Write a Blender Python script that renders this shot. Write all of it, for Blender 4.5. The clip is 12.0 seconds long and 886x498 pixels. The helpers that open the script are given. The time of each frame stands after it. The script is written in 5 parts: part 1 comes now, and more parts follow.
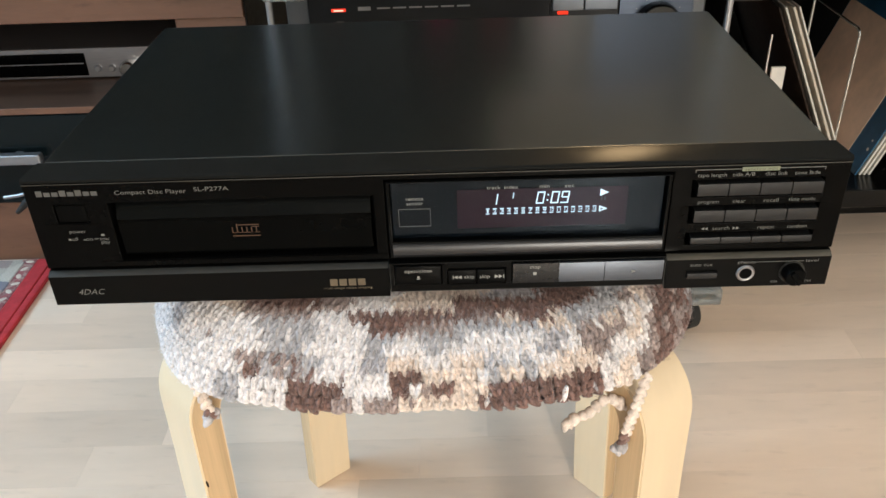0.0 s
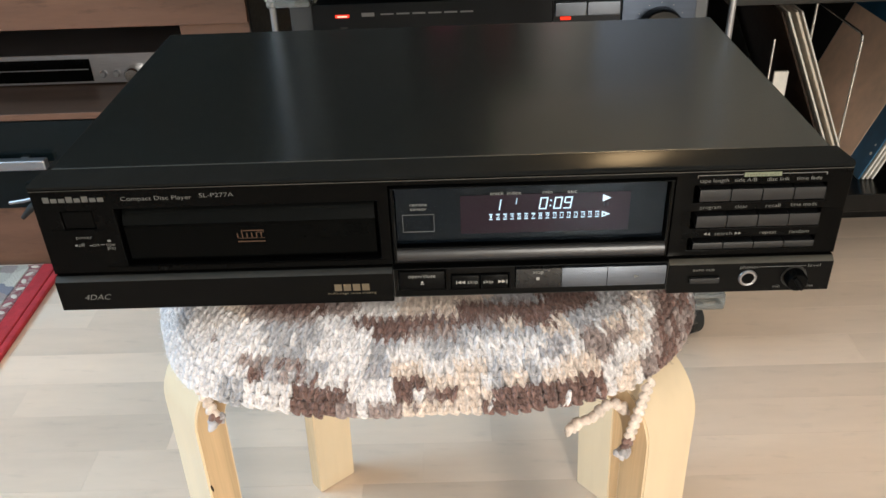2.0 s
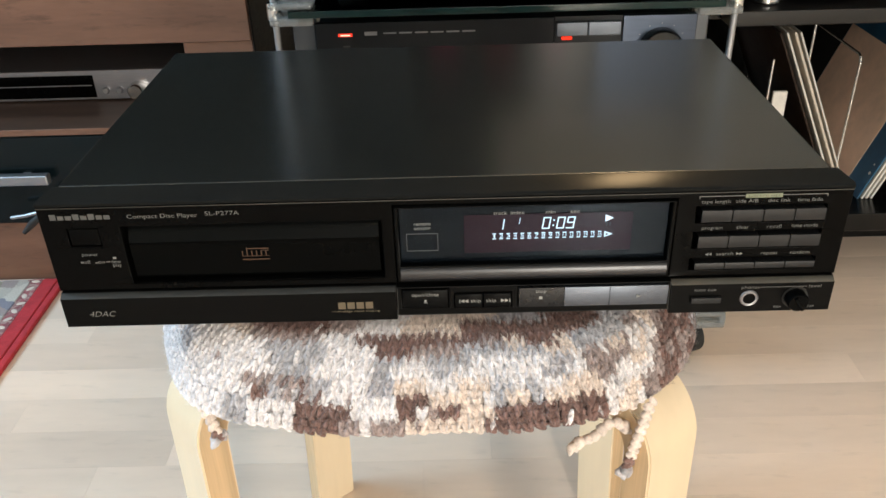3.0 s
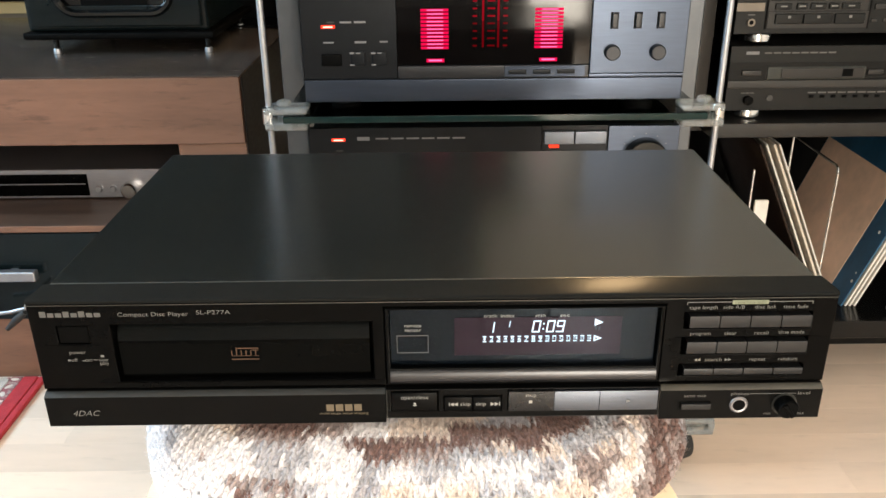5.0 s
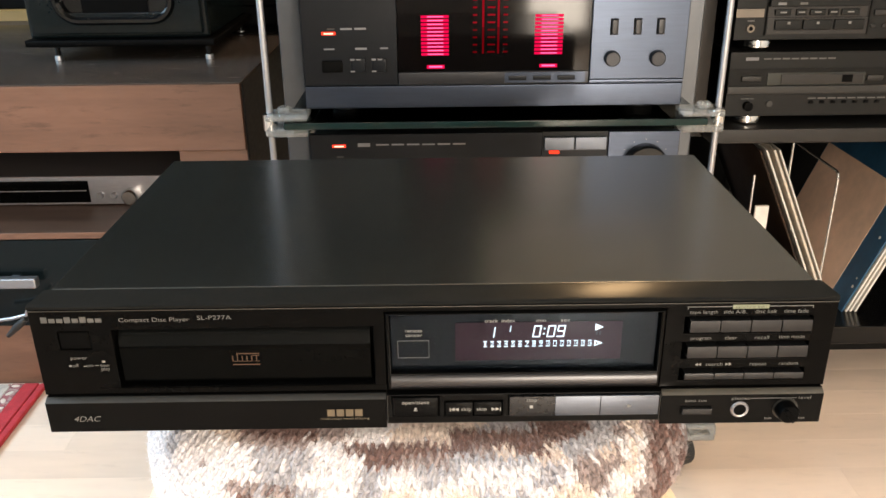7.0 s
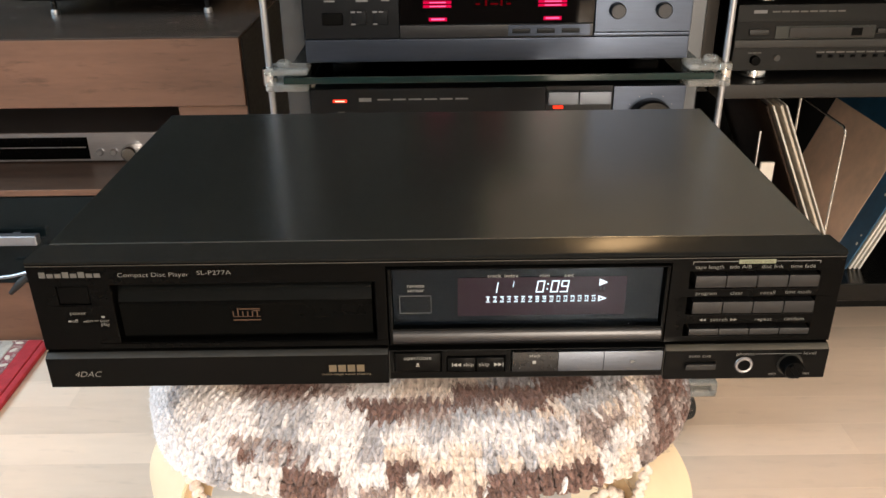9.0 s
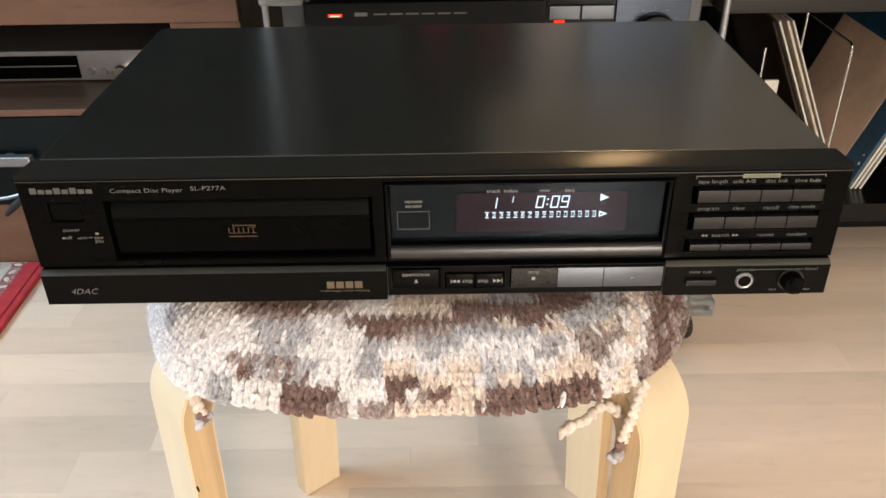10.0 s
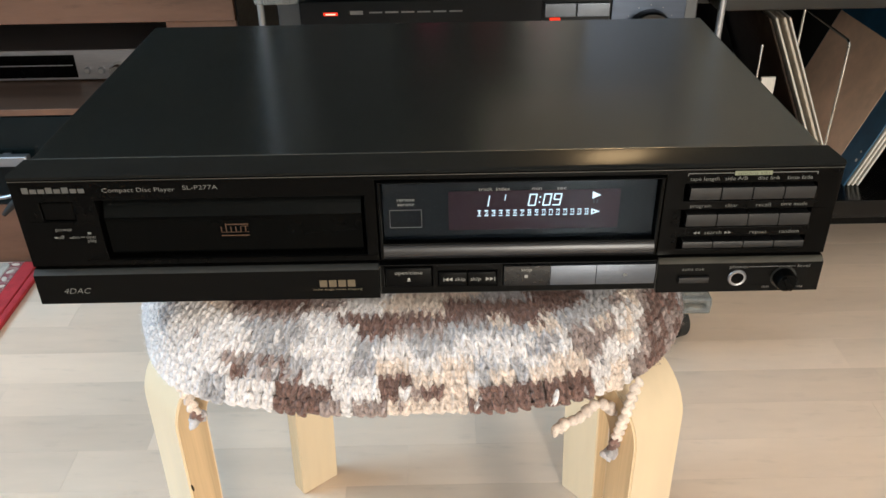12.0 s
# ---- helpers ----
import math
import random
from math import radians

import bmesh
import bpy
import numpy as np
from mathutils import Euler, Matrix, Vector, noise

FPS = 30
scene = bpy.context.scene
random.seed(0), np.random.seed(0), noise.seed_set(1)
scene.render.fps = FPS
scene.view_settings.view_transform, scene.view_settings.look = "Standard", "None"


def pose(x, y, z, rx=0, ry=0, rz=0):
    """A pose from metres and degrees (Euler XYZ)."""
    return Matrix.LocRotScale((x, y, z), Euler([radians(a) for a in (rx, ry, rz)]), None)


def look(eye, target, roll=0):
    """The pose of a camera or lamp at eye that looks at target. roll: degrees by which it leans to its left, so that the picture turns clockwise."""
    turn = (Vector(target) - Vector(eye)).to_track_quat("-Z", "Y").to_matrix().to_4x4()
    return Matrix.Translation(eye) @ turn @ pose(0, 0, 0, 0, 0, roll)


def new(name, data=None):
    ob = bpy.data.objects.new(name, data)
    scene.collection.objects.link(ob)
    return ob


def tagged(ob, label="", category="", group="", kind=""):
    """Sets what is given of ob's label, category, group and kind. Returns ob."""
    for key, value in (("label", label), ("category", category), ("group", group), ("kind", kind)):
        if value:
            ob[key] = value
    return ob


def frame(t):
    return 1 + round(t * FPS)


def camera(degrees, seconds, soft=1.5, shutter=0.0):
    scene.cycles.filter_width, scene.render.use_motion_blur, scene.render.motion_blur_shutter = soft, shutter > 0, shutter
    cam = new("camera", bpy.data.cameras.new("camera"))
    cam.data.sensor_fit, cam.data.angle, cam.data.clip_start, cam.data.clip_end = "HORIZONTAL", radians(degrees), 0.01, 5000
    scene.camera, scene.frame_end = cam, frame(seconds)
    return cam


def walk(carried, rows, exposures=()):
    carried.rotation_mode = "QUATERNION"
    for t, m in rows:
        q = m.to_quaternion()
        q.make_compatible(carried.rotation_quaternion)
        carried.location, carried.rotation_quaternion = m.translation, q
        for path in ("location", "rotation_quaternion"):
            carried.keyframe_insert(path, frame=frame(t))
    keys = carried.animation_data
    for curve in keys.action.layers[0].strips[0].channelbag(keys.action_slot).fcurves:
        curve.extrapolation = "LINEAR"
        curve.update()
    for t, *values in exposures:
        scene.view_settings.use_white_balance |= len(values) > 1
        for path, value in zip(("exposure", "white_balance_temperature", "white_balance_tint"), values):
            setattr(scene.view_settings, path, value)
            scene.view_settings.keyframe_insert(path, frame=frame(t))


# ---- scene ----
cam = camera(55.8, 12.0)
PATH = [
    (0, (0.008, -0.387, 0.756), (-0.014, 1.308, -0.306), -2.0),
    (0.5, (0.008, -0.387, 0.756), (-0.017, 1.308, -0.305), -2.1),
    (1, (0.008, -0.387, 0.756), (-0.019, 1.31, -0.301), -2.2),
    (1.5, (0.008, -0.388, 0.757), (-0.021, 1.31, -0.299), -2.2),
    (2, (0.008, -0.389, 0.758), (-0.022, 1.311, -0.295), -2.2),
    (2.5, (0.007, -0.39, 0.76), (-0.024, 1.312, -0.291), -2.1),
    (4.5, (0.003, -0.393, 0.762), (0.009, 1.426, -0.068), -0.7),
    (5, (0.003, -0.394, 0.763), (0.014, 1.437, -0.042), -0.5),
    (5.5, (0.003, -0.395, 0.764), (0.013, 1.443, -0.026), -0.6),
    (6, (0.003, -0.395, 0.765), (0.013, 1.444, -0.021), -0.6),
    (6.5, (0.003, -0.395, 0.763), (0.013, 1.445, -0.02), -0.6),
    (8.5, (0.003, -0.395, 0.762), (0.009, 1.417, -0.085), -0.7),
    (9, (0.003, -0.39, 0.758), (0.006, 1.406, -0.123), -0.7),
    (9.5, (0.004, -0.387, 0.752), (0.008, 1.352, -0.235), -0.7),
    (10, (0.003, -0.386, 0.751), (0.007, 1.322, -0.29), -0.8),
    (10.5, (0.004, -0.384, 0.748), (0.008, 1.318, -0.303), -0.8),
    (11, (0.005, -0.384, 0.749), (0.007, 1.318, -0.301), -0.8),
    (11.5, (0.006, -0.385, 0.751), (0.011, 1.318, -0.299), -0.8),
    (12, (0.007, -0.386, 0.751), (0.011, 1.32, -0.294), -1.0),
]
walk(cam, [(t, look(eye, target, roll)) for t, eye, target, roll in PATH],
     [(0, -0.15, 6200, 8), (2.5, -0.15, 6200, 8), (4.5, 0.42, 6400, 9), (6.5, 0.46, 6700, 13), (8.5, 0.28, 6850, 14), (9.5, 0.03, 6850, 14), (10.2, -0.11, 6600, 11),
      (10.8, -0.13, 6450, 10), (12, -0.15, 6250, 8)])


# ---- light ----
world = bpy.data.worlds.new("sky")
scene.world = world
world.use_nodes = True
wn = world.node_tree.nodes
sky = wn.new("ShaderNodeTexSky")
sky.sky_type, sky.sun_disc = "NISHITA", False
sky.sun_elevation, sky.sun_rotation = radians(35), radians(200)
wn["Background"].inputs["Strength"].default_value = 0.12
world.node_tree.links.new(sky.outputs[0], wn["Background"].inputs["Color"])

sun = new("sun", bpy.data.lights.new("sun", "SUN"))
sun.data.energy, sun.data.angle, sun.data.color = 2.5, radians(0.6), (1.0, 0.94, 0.85)
sun.matrix_world = look((-3, -6, 5), (0, 0, 0))


def area(name, eye, target, w, h, watts, colour):
    ob = new(name, bpy.data.lights.new(name, "AREA"))
    ob.data.shape, ob.data.size, ob.data.size_y = "RECTANGLE", w, h
    ob.data.energy, ob.data.color = watts, colour
    ob.matrix_world = look(eye, target)
    return ob


area("window_daylight", (-2.36, 0.35, 1.52), (-1.0, 0.25, 0.9), 1.4, 1.15, 77, (0.53, 0.79, 1.0))
area("balcony_daylight", (0.625, -2.86, 1.07), (0.625, -1.0, 1.0), 0.29, 1.95, 81, (1.0, 0.898, 0.75))


# ---- materials ----
def surface(name, colour, rough=0.5, metal=0.0, vary=0.15, scale=30.0, stretch=(1, 1, 1), bump=0.0, bump_scale=200.0,
            rough_vary=0.08, spec=0.5, piece=0.0, island=False):
    """A procedural surface: two scales of noise in colour and roughness, fine relief, and a shade of its own for each piece."""
    m = bpy.data.materials.new(name)
    m.use_nodes = True
    n, l = m.node_tree.nodes, m.node_tree.links
    b = n["Principled BSDF"]
    b.inputs["Metallic"].default_value = metal
    b.inputs["Specular IOR Level"].default_value = spec
    co = n.new("ShaderNodeTexCoord")
    mp = n.new("ShaderNodeMapping")
    mp.inputs["Scale"].default_value = stretch
    l.new(co.outputs["Object"], mp.inputs["Vector"])
    big, fine = n.new("ShaderNodeTexNoise"), n.new("ShaderNodeTexNoise")
    big.inputs["Scale"].default_value, big.inputs["Detail"].default_value = scale, 4
    fine.inputs["Scale"].default_value, fine.inputs["Detail"].default_value = scale * 7, 3
    if piece:
        info = n.new("ShaderNodeNewGeometry" if island else "ShaderNodeObjectInfo")
        chance = info.outputs["Random Per Island" if island else "Random"]
        shift = n.new("ShaderNodeVectorMath")
        shift.operation = "ADD"
        lift = n.new("ShaderNodeMath")
        lift.operation = "MULTIPLY"
        lift.inputs[1].default_value = 37.0
        l.new(chance, lift.inputs[0])
        l.new(mp.outputs[0], shift.inputs[0])
        l.new(lift.outputs[0], shift.inputs[1])
        src = shift.outputs[0]
    else:
        src = mp.outputs[0]
    l.new(src, big.inputs["Vector"])
    l.new(src, fine.inputs["Vector"])
    mix = n.new("ShaderNodeMath")
    mix.operation = "MULTIPLY_ADD"
    mix.inputs[1].default_value = 0.35
    l.new(fine.outputs["Fac"], mix.inputs[0])
    l.new(big.outputs["Fac"], mix.inputs[2])
    ramp = n.new("ShaderNodeMapRange")
    ramp.inputs["From Min"].default_value, ramp.inputs["From Max"].default_value = 0.4, 0.95
    ramp.inputs["To Min"].default_value, ramp.inputs["To Max"].default_value = 1 - vary, 1 + vary
    l.new(mix.outputs[0], ramp.inputs["Value"])
    value = ramp.outputs[0]
    if piece:
        own = n.new("ShaderNodeMapRange")
        own.inputs["To Min"].default_value, own.inputs["To Max"].default_value = 1 - piece, 1 + piece
        l.new(chance, own.inputs["Value"])
        both = n.new("ShaderNodeMath")
        both.operation = "MULTIPLY"
        l.new(value, both.inputs[0])
        l.new(own.outputs[0], both.inputs[1])
        value = both.outputs[0]
    tint = n.new("ShaderNodeVectorMath")
    tint.operation = "SCALE"
    tint.inputs[0].default_value = colour
    l.new(value, tint.inputs["Scale"])
    l.new(tint.outputs[0], b.inputs["Base Color"])
    rr = n.new("ShaderNodeMapRange")
    rr.inputs["To Min"].default_value, rr.inputs["To Max"].default_value = max(0.02, rough - rough_vary), rough + rough_vary
    l.new(fine.outputs["Fac"], rr.inputs["Value"])
    l.new(rr.outputs[0], b.inputs["Roughness"])
    if bump:
        grain = n.new("ShaderNodeTexNoise")
        grain.inputs["Scale"].default_value, grain.inputs["Detail"].default_value = bump_scale, 3
        l.new(src, grain.inputs["Vector"])
        bp = n.new("ShaderNodeBump")
        bp.inputs["Strength"].default_value, bp.inputs["Distance"].default_value = 1.0, bump
        l.new(grain.outputs["Fac"], bp.inputs["Height"])
        l.new(bp.outputs[0], b.inputs["Normal"])
    return m


def glow(name, colour, strength):
    m = bpy.data.materials.new(name)
    m.use_nodes = True
    b = m.node_tree.nodes["Principled BSDF"]
    b.inputs["Base Color"].default_value = (*[c * 0.02 for c in colour], 1)
    b.inputs["Specular IOR Level"].default_value = 0.0
    b.inputs["Emission Color"].default_value = (*colour, 1)
    b.inputs["Emission Strength"].default_value = strength
    if strength < 10:
        m.cycles.emission_sampling = "NONE"
    return m


def clear(name, colour, rough=0.02, ior=1.5):
    """A clear pane: it lets light straight through and shines by its Fresnel gloss."""
    m = bpy.data.materials.new(name)
    m.use_nodes = True
    n, l = m.node_tree.nodes, m.node_tree.links
    n.remove(n["Principled BSDF"])
    through_, gloss, mix, fr = (n.new("ShaderNodeBsdfTransparent"), n.new("ShaderNodeBsdfGlossy"), n.new("ShaderNodeMixShader"),
                                n.new("ShaderNodeFresnel"))
    through_.inputs["Color"].default_value = (*colour, 1)
    gloss.inputs["Roughness"].default_value = rough
    fr.inputs["IOR"].default_value = ior
    l.new(fr.outputs[0], mix.inputs[0])
    l.new(through_.outputs[0], mix.inputs[1])
    l.new(gloss.outputs[0], mix.inputs[2])
    l.new(mix.outputs[0], n["Material Output"].inputs["Surface"])
    return m


def flecked(m, scale, stretch, depth):
    """Short dark pores and small knots in a wood's figure."""
    n, l = m.node_tree.nodes, m.node_tree.links
    b = n["Principled BSDF"]
    old = b.inputs["Base Color"].links[0].from_socket
    co, mp, rng, mul = n.new("ShaderNodeTexCoord"), n.new("ShaderNodeMapping"), n.new("ShaderNodeMapRange"), n.new("ShaderNodeVectorMath")
    mp.inputs["Scale"].default_value = stretch
    tex = n.new("ShaderNodeTexNoise")
    tex.inputs["Scale"].default_value, tex.inputs["Detail"].default_value, tex.inputs["Roughness"].default_value = scale, 5, 0.62
    rng.inputs["From Min"].default_value, rng.inputs["From Max"].default_value = 0.57, 0.74
    rng.inputs["To Min"].default_value, rng.inputs["To Max"].default_value = 1.0, 1.0 - depth
    mul.operation = "SCALE"
    l.new(co.outputs["Object"], mp.inputs["Vector"])
    l.new(mp.outputs[0], tex.inputs["Vector"])
    l.new(tex.outputs["Fac"], rng.inputs["Value"])
    l.new(old, mul.inputs[0])
    l.new(rng.outputs[0], mul.inputs["Scale"])
    l.new(mul.outputs[0], b.inputs["Base Color"])
    return m


black_sheet = surface("black_sheet", (0.0096, 0.0111, 0.0108), 0.20, 0.0, 0.10, 40, rough_vary=0.025, spec=0.9)
black_plastic = surface("black_plastic", (0.0025, 0.0025, 0.0025), 0.34, 0, 0.12, 60, bump=0.000004, bump_scale=900, rough_vary=0.04, spec=0.08)
bezel_plastic = surface("bezel_plastic", (0.0018, 0.0018, 0.0018), 0.24, 0, 0.12, 60, rough_vary=0.03, spec=0.055)
brow_plastic = surface("brow_plastic", (0.0095, 0.010, 0.0098), 0.15, 0, 0.12, 60, rough_vary=0.03, spec=0.048)
gloss_black = surface("gloss_black", (0.0012, 0.0012, 0.0012), 0.10, 0, 0.1, 30, rough_vary=0.03, spec=0.04)
drawer_black = surface("drawer_black", (0.0012, 0.0014, 0.0014), 0.14, 0, 0.1, 30, rough_vary=0.03, spec=0.045)
# paler, glossier copy of drawer_black that paints up the lip's highlight
drawer_lip = surface("drawer_lip", (0.003, 0.0034, 0.0034), 0.2, 0, 0.1, 30, rough_vary=0.03, spec=0.13)
pit_black = surface("pit_black", (0.0015, 0.0015, 0.0015), 0.5, 0, 0.1, 30, spec=0.05)
button_grey = surface("button_grey", (0.020, 0.0205, 0.022), 0.36, 0.5, 0.12, 60, rough_vary=0.05)
button_steel = surface("button_steel", (0.115, 0.130, 0.158), 0.15, 0.88, 0.1, 50, (1, 1, 20), rough_vary=0.05)
ledge_grey = surface("ledge_grey", (0.028, 0.0275, 0.0255), 0.55, 0.0, 0.12, 60)
highlight_grey = surface("highlight_grey", (0.060, 0.057, 0.050), 0.45, 0.2, 0.5, 14, (1, 4, 4))
ledge_beige = surface("ledge_beige", (0.105, 0.096, 0.080), 0.45, 0.3, 0.12, 60)
strip_steel = surface("strip_steel", (0.055, 0.055, 0.058), 0.3, 0.8, 0.1, 40, (1, 20, 20), rough_vary=0.05)
print_grey = surface("print_grey", (0.18, 0.178, 0.170), 0.6, 0, 0.12, 300)
mark_grey = surface("mark_grey", (0.085, 0.084, 0.080), 0.5, 0, 0.12, 300)
mark_gold = surface("mark_gold", (0.125, 0.095, 0.058), 0.5, 0, 0.12, 300)
key_print = surface("key_print", (0.36, 0.355, 0.34), 0.6, 0, 0.1, 300)
button_dark = surface("button_dark", (0.011, 0.011, 0.012), 0.28, 0.3, 0.12, 60, rough_vary=0.05)
ledge_print = surface("ledge_print", (0.16, 0.16, 0.165), 0.6, 0, 0.12, 300)
print_gold = surface("print_gold", (0.20, 0.165, 0.11), 0.5, 0, 0.12, 300)
print_copper = surface("print_copper", (0.075, 0.043, 0.028), 0.7, 0, 0.12, 300, spec=0.2)
print_dark = surface("print_dark", (0.05, 0.05, 0.03), 0.6, 0, 0.1, 300)
plate_sage = surface("plate_sage", (0.21, 0.23, 0.155), 0.5, 0, 0.1, 200)
chrome = surface("chrome", (0.75, 0.75, 0.74), 0.16, 1.0, 0.08, 60, rough_vary=0.05)
rod_steel = surface("rod_steel", (0.39, 0.40, 0.42), 0.44, 1.0, 0.06, 60, rough_vary=0.04)
key_silver = surface("key_silver", (0.112, 0.127, 0.152), 0.36, 0.8, 0.08, 50, rough_vary=0.05)
satin_silver = surface("satin_silver", (0.40, 0.40, 0.42), 0.36, 0.9, 0.08, 50, rough_vary=0.05)
smoke_glass = clear("smoke_glass", (0.67, 0.705, 0.745), 0.03, 1.04)
shelf_glass = clear("shelf_glass", (0.62, 0.78, 0.74), 0.02)
glass_edge = surface("glass_edge", (0.006, 0.020, 0.019), 0.12, 0, 0.3, 25, (1, 1, 4), spec=0.25)
acrylic = clear("acrylic", (0.92, 0.94, 0.94), 0.08, 1.6)
an, al = acrylic.node_tree.nodes, acrylic.node_tree.links
milk, milky = an.new("ShaderNodeBsdfPrincipled"), an.new("ShaderNodeMixShader")
milk.inputs["Base Color"].default_value, milk.inputs["Roughness"].default_value = (0.80, 0.82, 0.82, 1), 0.15
milky.inputs[0].default_value = 0.15
al.new(an["Mix Shader"].outputs[0], milky.inputs[1])
al.new(milk.outputs[0], milky.inputs[2])
al.new(milky.outputs[0], an["Material Output"].inputs["Surface"])
display_maroon = surface("display_maroon", (0.085, 0.032, 0.046), 0.12, 0, 0.02, 20, rough_vary=0.01, spec=0.95)
display_black = surface("display_black", (0.013, 0.017, 0.021), 0.12, 0, 0.02, 20, rough_vary=0.01, spec=0.95)
segment_white = glow("segment_white", (0.86, 0.97, 1.0), 3.2)
segment_dim = surface("segment_dim", (0.10, 0.09, 0.10), 0.5, 0, 0.1, 200)
led_red = glow("led_red", (1.0, 0.045, 0.018), 1.5)
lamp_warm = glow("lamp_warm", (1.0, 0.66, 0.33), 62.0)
meter_red = glow("meter_red", (0.88, 0.004, 0.070), 0.8)
led_core = glow("led_core", (1.0, 0.42, 0.30), 2.6)
meter_core = glow("meter_core", (1.0, 0.13, 0.36), 1.4)
meter_dim = glow("meter_dim", (0.8, 0.006, 0.028), 0.26)
meter_faint = glow("meter_faint", (0.8, 0.004, 0.02), 0.10)
birch = surface("birch", (0.78, 0.63, 0.44), 0.42, 0, 0.10, 14, (1, 1, 0.12), bump=0.00006, bump_scale=260)
birch_edge = surface("birch_edge", (0.58, 0.41, 0.238), 0.5, 0, 0.22, 16, (9, 9, 0.2), bump=0.0001, bump_scale=180)
laminate = flecked(surface("laminate", (0.722, 0.586, 0.480), 0.30, 0, 0.085, 5, (0.6, 2.6, 1), rough_vary=0.03, piece=0.10), 22, (0.6, 2.4, 1), 0.13)
laminate_rest = flecked(surface("laminate_rest", (0.722, 0.586, 0.480), 0.30, 0, 0.085, 5, (0.6, 2.6, 1), rough_vary=0.03, piece=0.10, island=True), 22, (0.6, 2.4, 1), 0.13)
walnut = flecked(surface("walnut", (0.152, 0.077, 0.049), 0.45, 0, 0.24, 9, (0.5, 3, 3.2), bump=0.00012, bump_scale=140), 34, (0.5, 1.6, 2.6), 0.42)
walnut_top = surface("walnut_top", (0.047, 0.038, 0.033), 0.24, 0, 0.35, 7, (0.35, 5, 5), bump=0.00008, bump_scale=140)
walnut_shelf = surface("walnut_shelf", (0.082, 0.050, 0.036), 0.32, 0, 0.4, 8, (0.4, 4, 4), bump=0.00008, bump_scale=140, spec=0.3)
dark_board = surface("dark_board", (0.007, 0.0055, 0.0045), 0.45, 0, 0.3, 9, (1, 1, 3), spec=0.25)
blue_gloss = surface("blue_gloss", (0.004, 0.007, 0.008), 0.16, 0, 0.15, 12, spec=0.25)
black_lacquer = surface("black_lacquer", (0.005, 0.005, 0.005), 0.20, 0, 0.1, 20, rough_vary=0.03, spec=0.35)
speaker_gloss = surface("speaker_gloss", (0.003, 0.0035, 0.004), 0.12, 0, 0.1, 12, rough_vary=0.02, spec=0.6)
amp_black = surface("amp_black", (0.0062, 0.0074, 0.0094), 0.36, 0.2, 0.1, 40, rough_vary=0.04, spec=0.2)
amp_mid = surface("amp_mid", (0.020, 0.021, 0.024), 0.34, 0.5, 0.1, 40, rough_vary=0.04)
amp_grey = surface("amp_grey", (0.056, 0.070, 0.098), 0.30, 0.9, 0.08, 30, (1, 14, 14), rough_vary=0.05)
amp_window = surface("amp_window", (0.003, 0.0025, 0.0025), 0.07, 0, 0.1, 30, rough_vary=0.01, spec=0.15)
post_grey = surface("post_grey", (0.094, 0.102, 0.112), 0.34, 0.85, 0.08, 30)
deck_grey = surface("deck_grey", (0.0120, 0.0126, 0.0126), 0.42, 0.4, 0.1, 40, spec=0.25)
deck_band = surface("deck_band", (0.0070, 0.0072, 0.0070), 0.45, 0.3, 0.1, 40, spec=0.2)
trim_beige = surface("trim_beige", (0.15, 0.13, 0.105), 0.4, 0.4, 0.08, 40)
tray_grey = surface("tray_grey", (0.032, 0.036, 0.033), 0.35, 0.4, 0.1, 40)
receiver_silver = surface("receiver_silver", (0.33, 0.325, 0.345), 0.34, 0.8, 0.08, 40, (1, 14, 14), rough_vary=0.05)
ridge_grey = surface("ridge_grey", (0.028, 0.028, 0.027), 0.4, 0.4, 0.1, 40)
deck_dark = surface("deck_dark", (0.014, 0.0135, 0.013), 0.4, 0.2, 0.1, 40)
sleeve_white = surface("sleeve_white", (0.72, 0.69, 0.64), 0.6, 0, 0.12, 40, bump=0.0001, bump_scale=300)
sleeve_cream = surface("sleeve_cream", (0.62, 0.55, 0.47), 0.6, 0, 0.2, 40, bump=0.0001, bump_scale=300)
sleeve_tan = surface("sleeve_tan", (0.84, 0.60, 0.46), 0.36, 0, 0.22, 9, bump=0.0001, bump_scale=200)
sleeve_dark = surface("sleeve_dark", (0.030, 0.019, 0.014), 0.5, 0, 0.3, 20, spec=0.2)
sleeve_blue = surface("sleeve_blue", (0.02, 0.085, 0.17), 0.35, 0, 0.3, 16)
rubber = surface("rubber", (0.012, 0.012, 0.012), 0.7, 0, 0.15, 60)
rug_red = surface("rug_red", (0.42, 0.025, 0.035), 0.85, 0, 0.25, 60, bump=0.0012, bump_scale=500)
plaster = surface("plaster", (0.58, 0.565, 0.535), 0.8, 0, 0.05, 6, bump=0.0003, bump_scale=120)
plaster_cream = surface("plaster_cream", (0.30, 0.29, 0.26), 0.8, 0, 0.05, 6, bump=0.0003, bump_scale=120)
wall_strip_cream = surface("wall_strip_cream", (0.78, 0.70, 0.42), 0.5, 0, 0.06, 12)
ceiling_white = surface("ceiling_white", (0.75, 0.74, 0.72), 0.85, 0, 0.03, 6)
frame_white = surface("frame_white", (0.78, 0.78, 0.76), 0.4, 0, 0.04, 10)
pane_clear = clear("pane_clear", (0.95, 0.97, 0.96))
